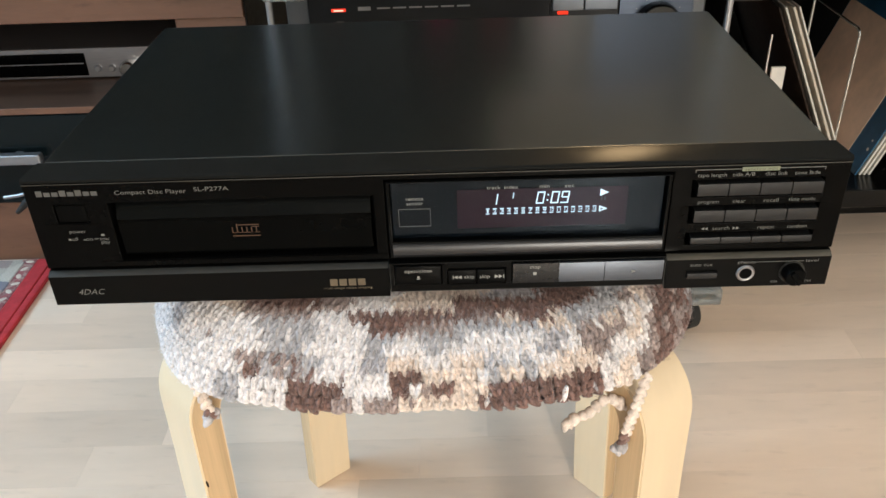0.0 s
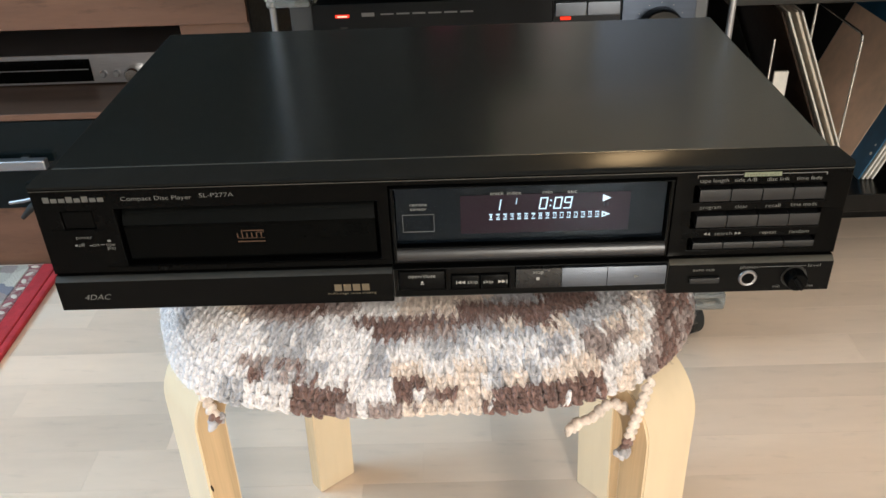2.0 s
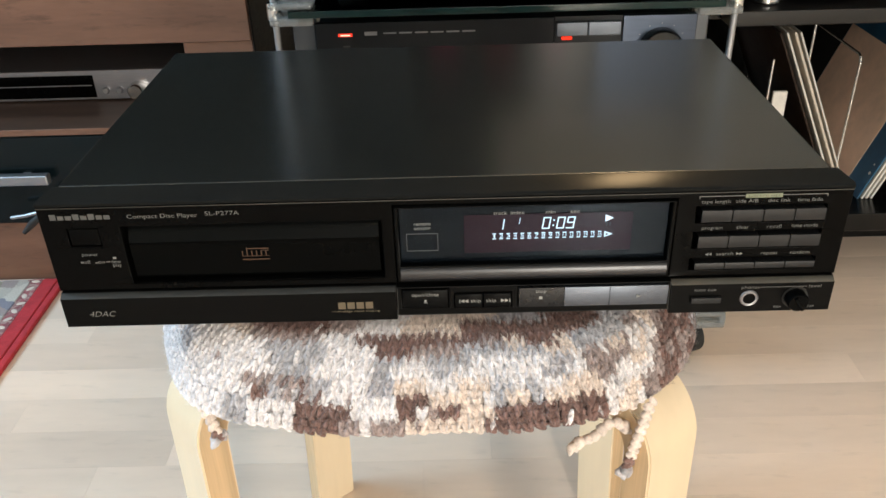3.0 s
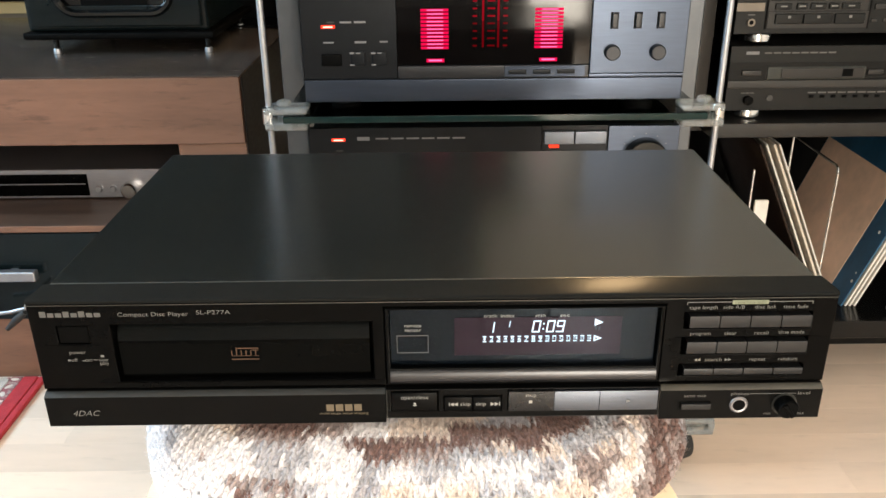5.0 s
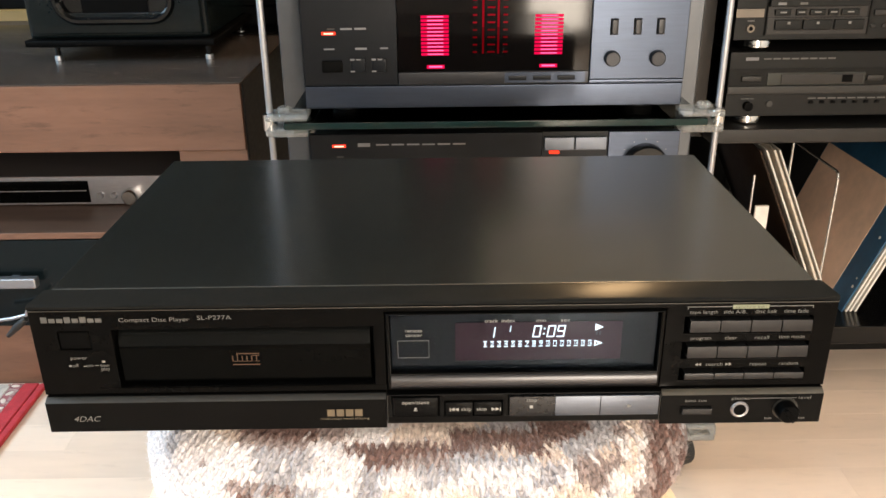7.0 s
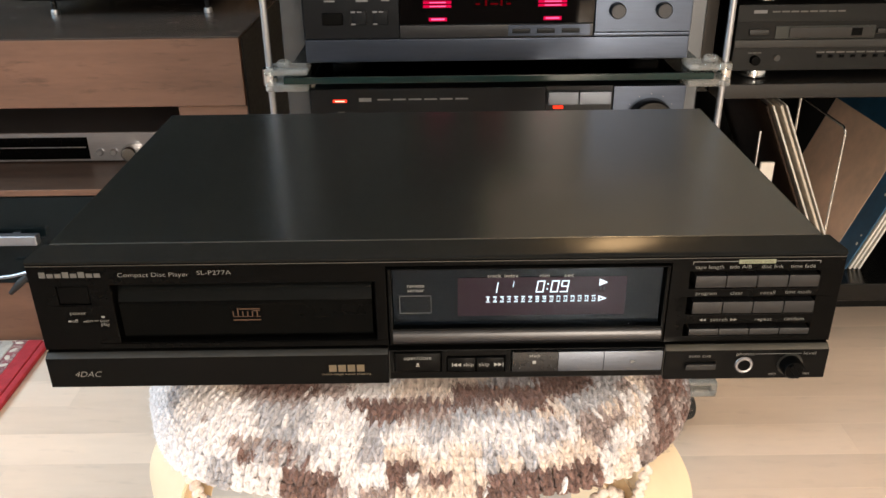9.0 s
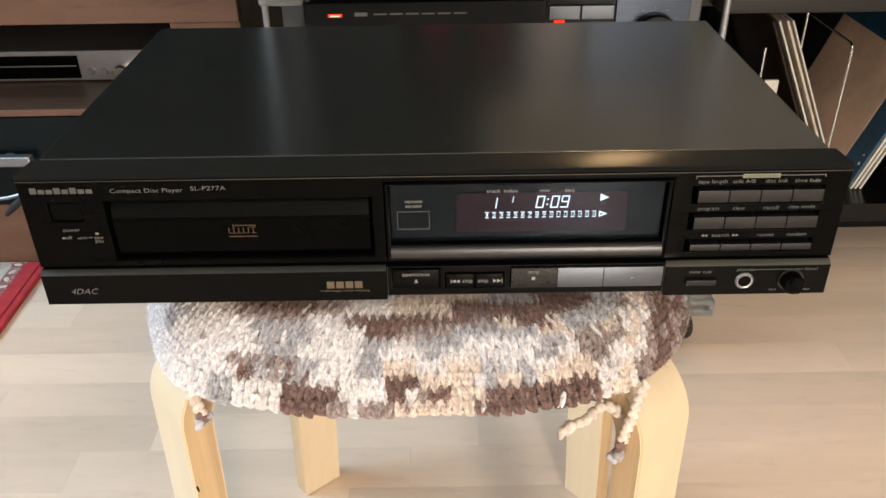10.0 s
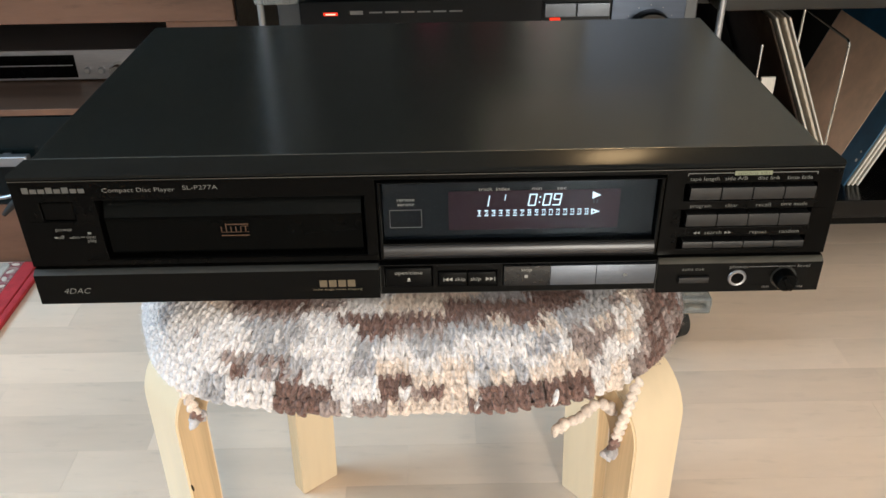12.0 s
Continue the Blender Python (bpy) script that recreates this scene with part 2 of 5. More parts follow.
def yarn(name, colour, least=0.82):
    """Wool: each tuft has its own shade, with fine fibres as relief."""
    m = surface(name, colour, 0.95, 0, 0.30, 320, bump=0.0006, bump_scale=1500, spec=0.1)
    n, l = m.node_tree.nodes, m.node_tree.links
    b = n["Principled BSDF"]
    old = b.inputs["Base Color"].links[0].from_socket
    geo, rng, mul = n.new("ShaderNodeNewGeometry"), n.new("ShaderNodeMapRange"), n.new("ShaderNodeVectorMath")
    rng.inputs["To Min"].default_value, rng.inputs["To Max"].default_value = least, 1.14
    mul.operation = "SCALE"
    l.new(geo.outputs["Random Per Island"], rng.inputs["Value"])
    l.new(old, mul.inputs[0])
    l.new(rng.outputs[0], mul.inputs["Scale"])
    l.new(mul.outputs[0], b.inputs["Base Color"])
    b.inputs["Sheen Weight"].default_value, b.inputs["Sheen Roughness"].default_value = 0.35, 0.5
    return m


yarns = [yarn("yarn_white", (0.895, 0.852, 0.862), 0.90), yarn("yarn_cream", (0.86, 0.735, 0.66)), yarn("yarn_grey", (0.555, 0.530, 0.565), 0.74),
         yarn("yarn_brown", (0.262, 0.158, 0.138), 0.55), yarn("yarn_taupe", (0.46, 0.366, 0.350), 0.62), yarn("yarn_lavender", (0.57, 0.555, 0.59), 0.78)]


# ---- builders ----
def box(bm, x0, x1, y0, y1, z0, z1, bevel=0.0, segments=1):
    made = bmesh.ops.create_cube(bm, size=1, matrix=Matrix.Translation(((x0 + x1) / 2, (y0 + y1) / 2, (z0 + z1) / 2))
                                 @ Matrix.Diagonal((x1 - x0, y1 - y0, z1 - z0, 1)))
    if bevel:
        edges = list({e for v in made["verts"] for e in v.link_edges})
        bmesh.ops.bevel(bm, geom=edges, offset=bevel, segments=segments, affect="EDGES", profile=0.5)
    return bm


def slab(*dims, bevel=0.0, segments=1):
    return box(bmesh.new(), *dims, bevel, segments)


def tube(bm, a, b, r0, r1=None, n=20):
    """A round bar from a to b."""
    a, b = Vector(a), Vector(b)
    turn = (b - a).to_track_quat("Z", "Y").to_matrix().to_4x4()
    bmesh.ops.create_cone(bm, cap_ends=True, segments=n, radius1=r0, radius2=r0 if r1 is None else r1, depth=(b - a).length,
                          matrix=Matrix.Translation((a + b) / 2) @ turn)
    return bm


def lathe(bm, profile, centre, axis="Z", n=32):
    """Turns (radius, height) pairs round an axis through centre."""
    rings = []
    for r, h in profile:
        ring = []
        for i in range(n):
            a = 2 * math.pi * i / n
            p = (r * math.cos(a), r * math.sin(a), h)
            if axis == "Y":
                p = (p[0], p[2], p[1])
            ring.append(bm.verts.new((p[0] + centre[0], p[1] + centre[1], p[2] + centre[2])))
        rings.append(ring)
    for lo, hi in zip(rings, rings[1:]):
        for i in range(n):
            bm.faces.new((lo[i], lo[(i + 1) % n], hi[(i + 1) % n], hi[i]))
    for ring in (rings[0], rings[-1]):
        bm.faces.new(ring)
    bmesh.ops.recalc_face_normals(bm, faces=bm.faces)
    return bm


def sheet_with_holes(x0, x1, z0, z1, yf, yb, holes, bevel=0.0005):
    """A front plate from yf back to yb with rectangular openings (x0, x1, z0, z1) right through it."""
    bm = bmesh.new()
    xs = sorted({x0, x1, *(h[0] for h in holes), *(h[1] for h in holes)})
    zs = sorted({z0, z1, *(h[2] for h in holes), *(h[3] for h in holes)})
    vs = {(i, k): bm.verts.new((x, yf, z)) for i, x in enumerate(xs) for k, z in enumerate(zs)}
    for i in range(len(xs) - 1):
        for k in range(len(zs) - 1):
            cx, cz = (xs[i] + xs[i + 1]) / 2, (zs[k] + zs[k + 1]) / 2
            if not any(h[0] < cx < h[1] and h[2] < cz < h[3] for h in holes):
                bm.faces.new((vs[i, k], vs[i + 1, k], vs[i + 1, k + 1], vs[i, k + 1]))
    bmesh.ops.delete(bm, geom=[v for v in bm.verts if not v.link_faces], context="VERTS")
    made = bmesh.ops.extrude_face_region(bm, geom=list(bm.faces))
    bmesh.ops.translate(bm, verts=[g for g in made["geom"] if isinstance(g, bmesh.types.BMVert)], vec=(0, yb - yf, 0))
    bmesh.ops.recalc_face_normals(bm, faces=bm.faces)
    if bevel:
        sharp = [e for e in bm.edges if len(e.link_faces) == 2 and e.calc_face_angle() > 1 and max(v.co.y for v in e.verts) < (yf + yb) / 2]
        bmesh.ops.bevel(bm, geom=sharp, offset=bevel, segments=2, affect="EDGES", profile=0.5)
    return bm


def link_mesh(name, bm, material, smooth=True):
    me = bpy.data.meshes.new(name)
    bm.to_mesh(me)
    bm.free()
    for m in material if isinstance(material, list) else [material]:
        me.materials.append(m)
    if smooth:
        me.shade_smooth()
        me.set_sharp_from_angle(angle=radians(50))
    ob = new(name, me)
    if smooth:
        even = ob.modifiers.new("even_normals", "WEIGHTED_NORMAL")
        even.mode, even.weight, even.keep_sharp = "FACE_AREA", 100, True
    return ob


def part(name, bm, material, parent, label=""):
    ob = link_mesh(name, bm, material)
    ob.parent = parent
    ob.matrix_parent_inverse = parent.matrix_world.inverted()
    return tagged(ob, label)


def thing(name, at, label, category, group="", kind=""):
    ob = new(name)
    ob.empty_display_size = 0.05
    ob.matrix_world = Matrix.Translation(at)
    bpy.context.view_layer.update()
    return tagged(ob, label, category, group, kind)


def solid(name, bm, material, label, category, group="", kind=""):
    return tagged(link_mesh(name, bm, material), label, category, group, kind)


def lettering(words, x, y, z, height, material, parent, align="CENTER", width=0.0, slant=0.0, name="lettering"):
    """Printed words on a front that faces -y; (x, z) is the middle of the line, or its left end."""
    cu = bpy.data.curves.new(name, "FONT")
    cu.body, cu.size, cu.align_x, cu.align_y, cu.shear, cu.resolution_u = words, height * 1.35, align, "CENTER", slant, 3
    cu.extrude = 0.00005
    cu.offset = -height * 0.017
    tmp = new(name, cu)
    bpy.context.view_layer.update()
    me = bpy.data.meshes.new_from_object(tmp.evaluated_get(bpy.context.evaluated_depsgraph_get()))
    bpy.data.objects.remove(tmp)
    bpy.data.curves.remove(cu)
    if width and me.vertices:
        have = max(v.co.x for v in me.vertices) - min(v.co.x for v in me.vertices)
        for v in me.vertices:
            v.co.x *= width / have
    me.transform(Matrix.Translation((x, y, z)) @ Matrix.Rotation(radians(90), 4, "X"))
    me.materials.clear()
    me.materials.append(material)
    ob = new(name, me)
    ob.parent = parent
    ob.matrix_parent_inverse = parent.matrix_world.inverted()
    return ob


def bars(cells, y, material, parent, name="print_bar", thick=0.0002):
    """Plain printed bars (x0, x1, z0, z1) on a front that faces -y, each a part of its own."""
    for x0, x1, z0, z1 in cells:
        part(name, slab(x0, x1, y - thick, y, z0, z1), material, parent)


def words_as_bars(x0, x1, z, h, y, material, parent, count, name="print_bar"):
    step = (x1 - x0) / count
    bars([(x0 + i * step, x0 + (i + 0.82) * step, z - h / 2, z + h / 2 * (1 if i % 3 else 0.8)) for i in range(count)],
         y, material, parent, name)


# ---- room ----
RX0, RX1, RY0, RY1, RH = -2.4, 2.3, -2.9, 1.5, 2.5


def room():
    solid("ground_slab", slab(RX0 - 0.1, RX1 + 0.1, RY0 - 0.1, RY1 + 0.1, -0.12, -0.0075), plaster, "screed under the laminate floor", "floor", kind="structure").name = "subfloor"
    solid("ceiling", slab(RX0 - 0.1, RX1 + 0.1, RY0 - 0.1, RY1 + 0.1, RH, RH + 0.1), ceiling_white, "plain white painted ceiling", "ceiling", kind="structure")
    solid("wall_north", slab(RX0, RX1, RY1, RY1 + 0.1, -0.007, RH), plaster_cream, "plain cream wall behind the hifi furniture", "wall", kind="structure")
    solid("wall_east", slab(RX1, RX1 + 0.1, RY0 - 0.1, RY1 + 0.1, -0.007, RH), plaster, "plain painted plaster wall", "wall", kind="structure")
    west = sheet_with_holes(RY0 - 0.1, RY1 + 0.1, -0.007, RH, 0, 0.1, [(-0.35, 1.05, 0.94, 2.10)], 0)
    bmesh.ops.transform(west, matrix=Matrix.Translation((RX0, 0, 0)) @ Matrix.Rotation(radians(90), 4, "Z"), verts=west.verts)
    solid("wall_west", west, plaster, "plain plaster wall with a window opening", "wall", kind="structure")
    south = sheet_with_holes(RX0, RX1, -0.007, RH, RY0 - 0.1, RY0, [(0.44, 0.81, 0.03, 2.1)], 0)
    solid("wall_south", south, plaster, "plain plaster wall with a balcony door opening", "wall", kind="structure")
    for name, m, w, z0, z1 in (("window_1", pose(RX0 - 0.06, 0.35, 0, 0, 0, 90), 1.4, 0.94, 2.10), ("balcony_door", pose(0.625, RY0 - 0.06, 0), 0.37, 0.03, 2.1)):
        t = thing(name, (0, 0, 0), "white framed window with clear panes", "window", kind="structure")
        part("window_frame", sheet_with_holes(-w / 2, w / 2, z0, z1, -0.03, 0.03, [(-w / 2 + 0.06, -0.04, z0 + 0.06, z1 - 0.06), (0.04, w / 2 - 0.06, z0 + 0.06, z1 - 0.06)], 0.004), frame_white, t)
        for x0, x1 in ((-w / 2 + 0.06, -0.04), (0.04, w / 2 - 0.06)):
            p = part("pane", slab(x0, x1, -0.004, 0.004, z0 + 0.06, z1 - 0.06), pane_clear, t)
            p.visible_shadow = False
        t.matrix_world = m


room()

# ---- stool and its cover ----
STOOL, COVER = pose(-0.004, 0.151, 0, 0, 0, -5.0), pose(-0.010, 0.134, 0, 0, 0, -2.5)


def leg_mesh(r_out=0.2185, r_in=0.1980, half=0.0235, top=0.436, bend=0.046):
    """One bent plywood leg in the plane of x, standing at radius r_out, bending inwards at the top to lie under the seat."""
    bm = bmesh.new()
    t = r_out - r_in
    outer, inner = [], []
    for k in range(9):
        z = (top - bend) * k / 8
        lean = 0.013 * (1 - k / 8) ** 1.6
        outer.append((r_out + lean, z))
        inner.append((r_in + lean, z))
    for i in range(1, 19):
        a = radians(90 * i / 18)
        outer.append((r_out - bend + bend * math.cos(a), top - bend + bend * math.sin(a)))
        rr = bend - t
        inner.append((r_out - bend + rr * math.cos(a), top - bend + rr * math.sin(a)))
    outer.append((0.06, top))
    inner.append((0.06, top - t))
    grid = [[bm.verts.new((x, s * half, z)) for x, z in prof] for prof in (outer, inner) for s in (-1, 1)]
    o0, o1, i0, i1 = grid
    n = len(outer)
    for k in range(n - 1):
        f = [bm.faces.new((o0[k], o0[k + 1], o1[k + 1], o1[k])), bm.faces.new((i0[k], i1[k], i1[k + 1], i0[k + 1])),
             bm.faces.new((o0[k], i0[k], i0[k + 1], o0[k + 1])), bm.faces.new((o1[k], o1[k + 1], i1[k + 1], i1[k]))]
        f[2].material_index = f[3].material_index = 1
    for k in (0, n - 1):
        bm.faces.new((o0[k], o1[k], i1[k], i0[k]))
    bmesh.ops.recalc_face_normals(bm, faces=bm.faces)
    edges = [e for e in bm.edges if len(e.link_faces) == 2 and e.calc_face_angle() > 1]
    bmesh.ops.bevel(bm, geom=edges, offset=0.0012, segments=2, affect="EDGES")
    return bm


def stool():
    t = thing("stool", (0, 0, 0), "round birch plywood stool with four bent legs on the floor", "stool")
    part("seat", lathe(bmesh.new(), [(0.166, 0.437), (0.172, 0.440), (0.174, 0.445), (0.172, 0.450), (0.166, 0.452)], (0, 0, 0), n=64), birch, t)
    for i in range(4):
        leg = part("leg", leg_mesh(), [birch, birch_edge], t, "bent laminated birch leg")
        leg.matrix_parent_inverse = Matrix.Identity(4)
        leg.matrix_basis = Matrix.Rotation(radians(45 + 90 * i), 4, "Z")
        if i == 2:
            nick = lathe(bmesh.new(), [(0.0008, 0.0), (0.0006, 0.00015)], (0, 0, 0), n=10)
            bmesh.ops.scale(nick, vec=(1, 4.2, 1), verts=nick.verts)
            bmesh.ops.transform(nick, matrix=Matrix.Translation((0.2172, 0.0236, 0.3425)) @ Matrix.Rotation(radians(-90), 4, "X") @ Matrix.Rotation(radians(8), 4, "Z"), verts=nick.verts)
            mark = part("nick", nick, sleeve_dark, leg, "small dark nick")
            mark.matrix_parent_inverse = Matrix.Identity(4)
    t.matrix_world = STOOL
    return t


stool()

COVER_TOP, COVER_HEM, COVER_R, COVER_ROUND, COVER_U0, COVER_ARC = 0.475, 0.4402, 0.177, 0.052, 0.38, 0.062


def cover_point(s, a):
    """The cover's surface at the distance s up from its hem, in the direction a (radians): it is drawn square by the four legs under it."""
    wave = 0.0022 * math.sin(5 * a + 0.6) + 0.0016 * math.sin(11 * a + 1.0)
    edge = COVER_R / (abs(math.cos(a)) ** 3 + abs(math.sin(a)) ** 3) ** (1 / 3) + wave
    hem = COVER_HEM + 1.3 * wave + 0.004 * max(0.0, math.cos(a)) - 0.003 * abs(math.sin(2 * a))
    hem -= 0.007 * math.exp(-((math.degrees(a) % 360 - 229) / 13) ** 2) + 0.004 * math.exp(-((math.degrees(a) % 360 - 263) / 11) ** 2)
    u = COVER_U0 + min(s / COVER_ARC, 1.0) * (math.pi / 2 - COVER_U0)
    r = edge + 0.001 + COVER_ROUND * (math.cos(u) - math.cos(COVER_U0)) - max(0.0, s - COVER_ARC)
    z = hem + (COVER_TOP - hem) * (math.sin(u) - math.sin(COVER_U0)) / (1 - math.sin(COVER_U0))
    return Vector((r * math.cos(a), r * math.sin(a), z))


def ellipsoid(u=6, v=4):
    vs, fs = [(0, 0, 1)], []
    for i in range(1, v):
        for k in range(u):
            p, q = math.pi * i / v, 2 * math.pi * k / u
            vs.append((math.sin(p) * math.cos(q), math.sin(p) * math.sin(q), math.cos(p)))
    vs.append((0, 0, -1))
    for k in range(u):
        fs.append((0, 1 + k, 1 + (k + 1) % u))
        for i in range(v - 2):
            a, b = 1 + i * u, 1 + (i + 1) * u
            fs.append((a + k, b + k, b + (k + 1) % u, a + (k + 1) % u))
        fs.append((len(vs) - 1, 1 + (v - 2) * u + (k + 1) % u, 1 + (v - 2) * u + k))
    return np.array(vs), fs


def blobs_mesh(name, blobs, materials, u=6, v=4):
    """One mesh of many small tufts: (place, long axis, normal, length, width, thickness, material)."""
    unit, faces = ellipsoid(u, v)
    unit[:, :2] *= (1 + 0.36 * unit[:, 2:])
    verts, polys, index = [], [], []
    for place, along, up, ln, wd, th, mi in blobs:
        along, up = Vector(along).normalized(), Vector(up).normalized()
        side = along.cross(up).normalized()
        up = side.cross(along)
        m = np.array([[side.x * wd, up.x * th, along.x * ln], [side.y * wd, up.y * th, along.y * ln], [side.z * wd, up.z * th, along.z * ln]])
        base = len(verts)
        verts.extend((unit @ m.T + np.array(place)).tolist())
        polys.extend([tuple(base + i for i in f) for f in faces])
        index.extend([mi] * len(faces))
    me = bpy.data.meshes.new(name)
    me.from_pydata(verts, [], polys)
    for m in materials:
        me.materials.append(m)
    me.polygons.foreach_set("material_index", index)
    me.shade_smooth()
    return new(name, me)


YARN = {"W": 0, "C": 1, "G": 2, "B": 3, "T": 4, "L": 5, "M": -1}
# the yarn of each row round the front, every 3 degrees from 197 on; the first row is the hem
ROUNDS = [
    "WWWWWWWWWWWWWLWWWBBBTWTTCCCCBBBBBBBWCWTBBTTBTMMMMMMMMM",
    "WWWWWWWWWWWWWLWWWBBBWWWBWTBCCBBBBBBWWCTTBBTTBMMMMMMMMM",
    "WWWWWWWWWWWWWWBMMMWWWWWBBCCCCLCCCCCCWWWTBBTBTMMMMMMMMM",
    "GWWWWWWWWWWWWWBBMMWWWWWBBCCCWLCLCCCWWCWTTBTTBMMMMMMMMM",
    "GWWWWWWLLWWWWWTMMLLWWGGCCWWCCLWLWCCTWWCWTBBTTMMMMMMMMM",
    "MGWWWWWLLWWWWWWLLLWWWLLWWLLWWWWWGGWTTTWCWTBTTMMGGGGGGG",
    "MMGGWWWWWWWWWWLLLLWWWLLWWLLLWWWWWGWTTCWWCTTTGGGGGCCCCC",
    "MMMMGWWWWWWWWWLLLLWWWBBBTTTLLLLLLCCLLLLTCCCCCCCCCCCCCC",
    "MMMMMGWWWWWWWWLLLLWWBBBBTTTLLLLLLCCLLLLLTCCCCCCCCCCCCC",
    "CMMMMMMMCCCCTTTTTWWBBBBBBBBBBTBCBBCLLLLLLCCCCCCCCCCCCC",
    "CCCCCCCCCCCCBBBBBTTTWWWCCCCCBBBBBBBBBBGGGCCCCCCCCCCCCC",
    "TCCCCCCCCCCBBBBBBTTTWWWCCCCCBBBBBBBBBBBGGGCCCCCCCCCCCC",
    "TTTTTTTTBBBBBBBBCCCCWWWCCCCCCCGGGGBBBBBBCCCCCCCCCCCCCC",
    "BBBBBBBBBBBBBBBBCCCCWWWCCCCCCCCGGGBBBBBBBBCCCCCCCCCCCC",
    "BBBBBBBBBBBBBBBCCCCCWWWCCCCCCCCGGGBBBBBBBBBCCCCBBBBBBB",
    "BBBBBBBBBBBBBBBCCCCCWWCCCCCCCCCGGGGBBBBBBBBBBBBBBBBBBB",
    "BBBBBBBBBBBBBBBCCCCWWWCCCCCCCCCGGGGBBBBBBBBBBBBBBBBBBB",
]


def yarn_at(row, deg):
    runs = ROUNDS[min(row, len(ROUNDS) - 1)]
    d = (deg - 197) % 360
    return YARN[runs[int(d / 3 + 5 * row * (d > 162)) % len(runs)]]


def stool_cover():
    t = thing("stool_cover", (0, 0, 0), "crocheted wool cover in white, grey and brown on the stool", "stool cover")
    rnd = random.Random(4)
    bm = bmesh.new()
    rings = []
    for k in range(25):
        ring = []
        for i in range(96):
            p = cover_point(0.002 + 0.18 * k / 24, 2 * math.pi * i / 96)
            flat = Vector((p.x, p.y, 0))
            ring.append(bm.verts.new(p - flat.normalized() * 0.0025 - Vector((0, 0, 0.0025))))
        rings.append(ring)
    for lo, hi in zip(rings, rings[1:]):
        for i in range(96):
            bm.faces.new((lo[i], lo[(i + 1) % 96], hi[(i + 1) % 96], hi[i]))
    bm.faces.new(rings[-1])
    bmesh.ops.recalc_face_normals(bm, faces=bm.faces)
    part("backing", bm, yarns[4], t)
    # single crochet: every stitch is a pair of plump legs that part upwards, over a small cross loop
    blobs, hairs = [], []
    for row in range(16):
        s, half = 0.0032 + 0.0064 * row, 0.0050
        sub = (s - 0.0031) / 0.0052
        n = round(2 * math.pi * (COVER_R * 1.05 - max(0.0, s - 0.05)) / 0.0066)
        slip = rnd.uniform(0, 1)
        for i in range(n):
            a = 2 * math.pi * (i + slip + rnd.uniform(-0.09, 0.09)) / n
            deg = math.degrees(a) % 360
            colour = yarn_at(int(sub + rnd.uniform(0.35, 0.65)), deg + rnd.gauss(0, 0.7))
            ss = s + rnd.uniform(-0.0008, 0.0008) + 0.0007 * math.sin(7 * a + 1.7 * row)
            p0, p1, q = cover_point(ss + half, a), cover_point(ss - half, a), cover_point(ss, a + 0.02)
            down, mid = (p1 - p0).normalized(), cover_point(ss, a)
            tan = (q - mid).normalized()
            up = tan.cross(down).normalized()
            if up.dot(Vector((mid.x, mid.y, 0.12))) < 0:
                up = -up
            lean = rnd.gauss(0.04, 0.14)
            for side in (-1, 1):
                size = rnd.uniform(0.90, 1.12)
                own = colour if rnd.random() < 0.985 else rnd.choice((0, 2, 4))
                own = rnd.choice((2, 3, 4, 4, 4)) if own < 0 else own
                rise = up * rnd.uniform(0.0, 0.0010)
                spread = rnd.uniform(0.12, 0.36)
                # a leg in two lengths: it comes forward out of the row below and rounds over at its top
                for along_s, out, swing, ln in ((0.40, 0.30, spread + 0.22, 0.62), (-0.32, 0.16, spread - 0.06, 0.60)):
                    at = mid + down * along_s * half + tan * side * (0.0014 - 0.0016 * along_s) + rise + tan * lean * -along_s * half
                    way = -down + tan * (side * swing + lean) + up * out
                    for ply in (-1, 1):
                        off = tan * ply * 0.00064 + up * ply * side * 0.0004
                        blobs.append((at + off, way + tan * ply * -0.16 + up * ply * side * 0.10, up, half * ln * 1.12 * size, 0.00108 * size, 0.0016 * size, own))
            loop = mid + down * half * 0.80 - up * 0.0002
            blobs.append((loop, tan + down * rnd.uniform(-0.1, 0.5), up, 0.0033, 0.0015, 0.0016, max(colour, 0)))
            if row == 0:
                for k in (-0.25, 0.25):
                    edge = cover_point(0.0008, a + k * 2 * math.pi / n)
                    blobs.append((edge + up * 0.0006, tan + down * rnd.uniform(-0.35, 0.35), up, 0.0026, 0.0014, 0.0016, max(colour, 0)))
            blobs.append((mid - up * 0.0014, down, up, half * 1.05, 0.0038, 0.0018, max(colour, 0)))
            for _ in range(56):
                base = mid + tan * rnd.uniform(-0.0034, 0.0034) + down * rnd.uniform(-half, half) + up * 0.0016
                way = (up * rnd.uniform(0.2, 0.9) + tan * rnd.uniform(-1, 1) - down * rnd.uniform(0.0 if row == 0 else -0.5, 1)).normalized()
                bow = (tan * rnd.uniform(-1, 1) + down * rnd.uniform(-1, 1)) * 0.0010
                hairs.append((base, base + way * rnd.uniform(0.0012, 0.0022) + bow, base + way * rnd.uniform(0.0022, 0.0046), tan, colour if colour >= 0 else 2))
    ob = blobs_mesh("stitches", blobs, yarns, 6, 5)
    ob.parent = t
    tagged(ob, "rows of thick crochet stitches", kind="stuff")
    verts, polys, index = [], [], []
    for a, b, c, tan, colour in hairs:
        k = len(verts)
        w = tan * 0.00009
        verts += [a - w, a + w, b - w, b + w, c]
        polys += [(k, k + 1, k + 3, k + 2), (k + 2, k + 3, k + 4)]
        index += [colour, colour]
    me = bpy.data.meshes.new("fuzz")
    me.from_pydata(verts, [], polys)
    for m in yarns:
        me.materials.append(m)
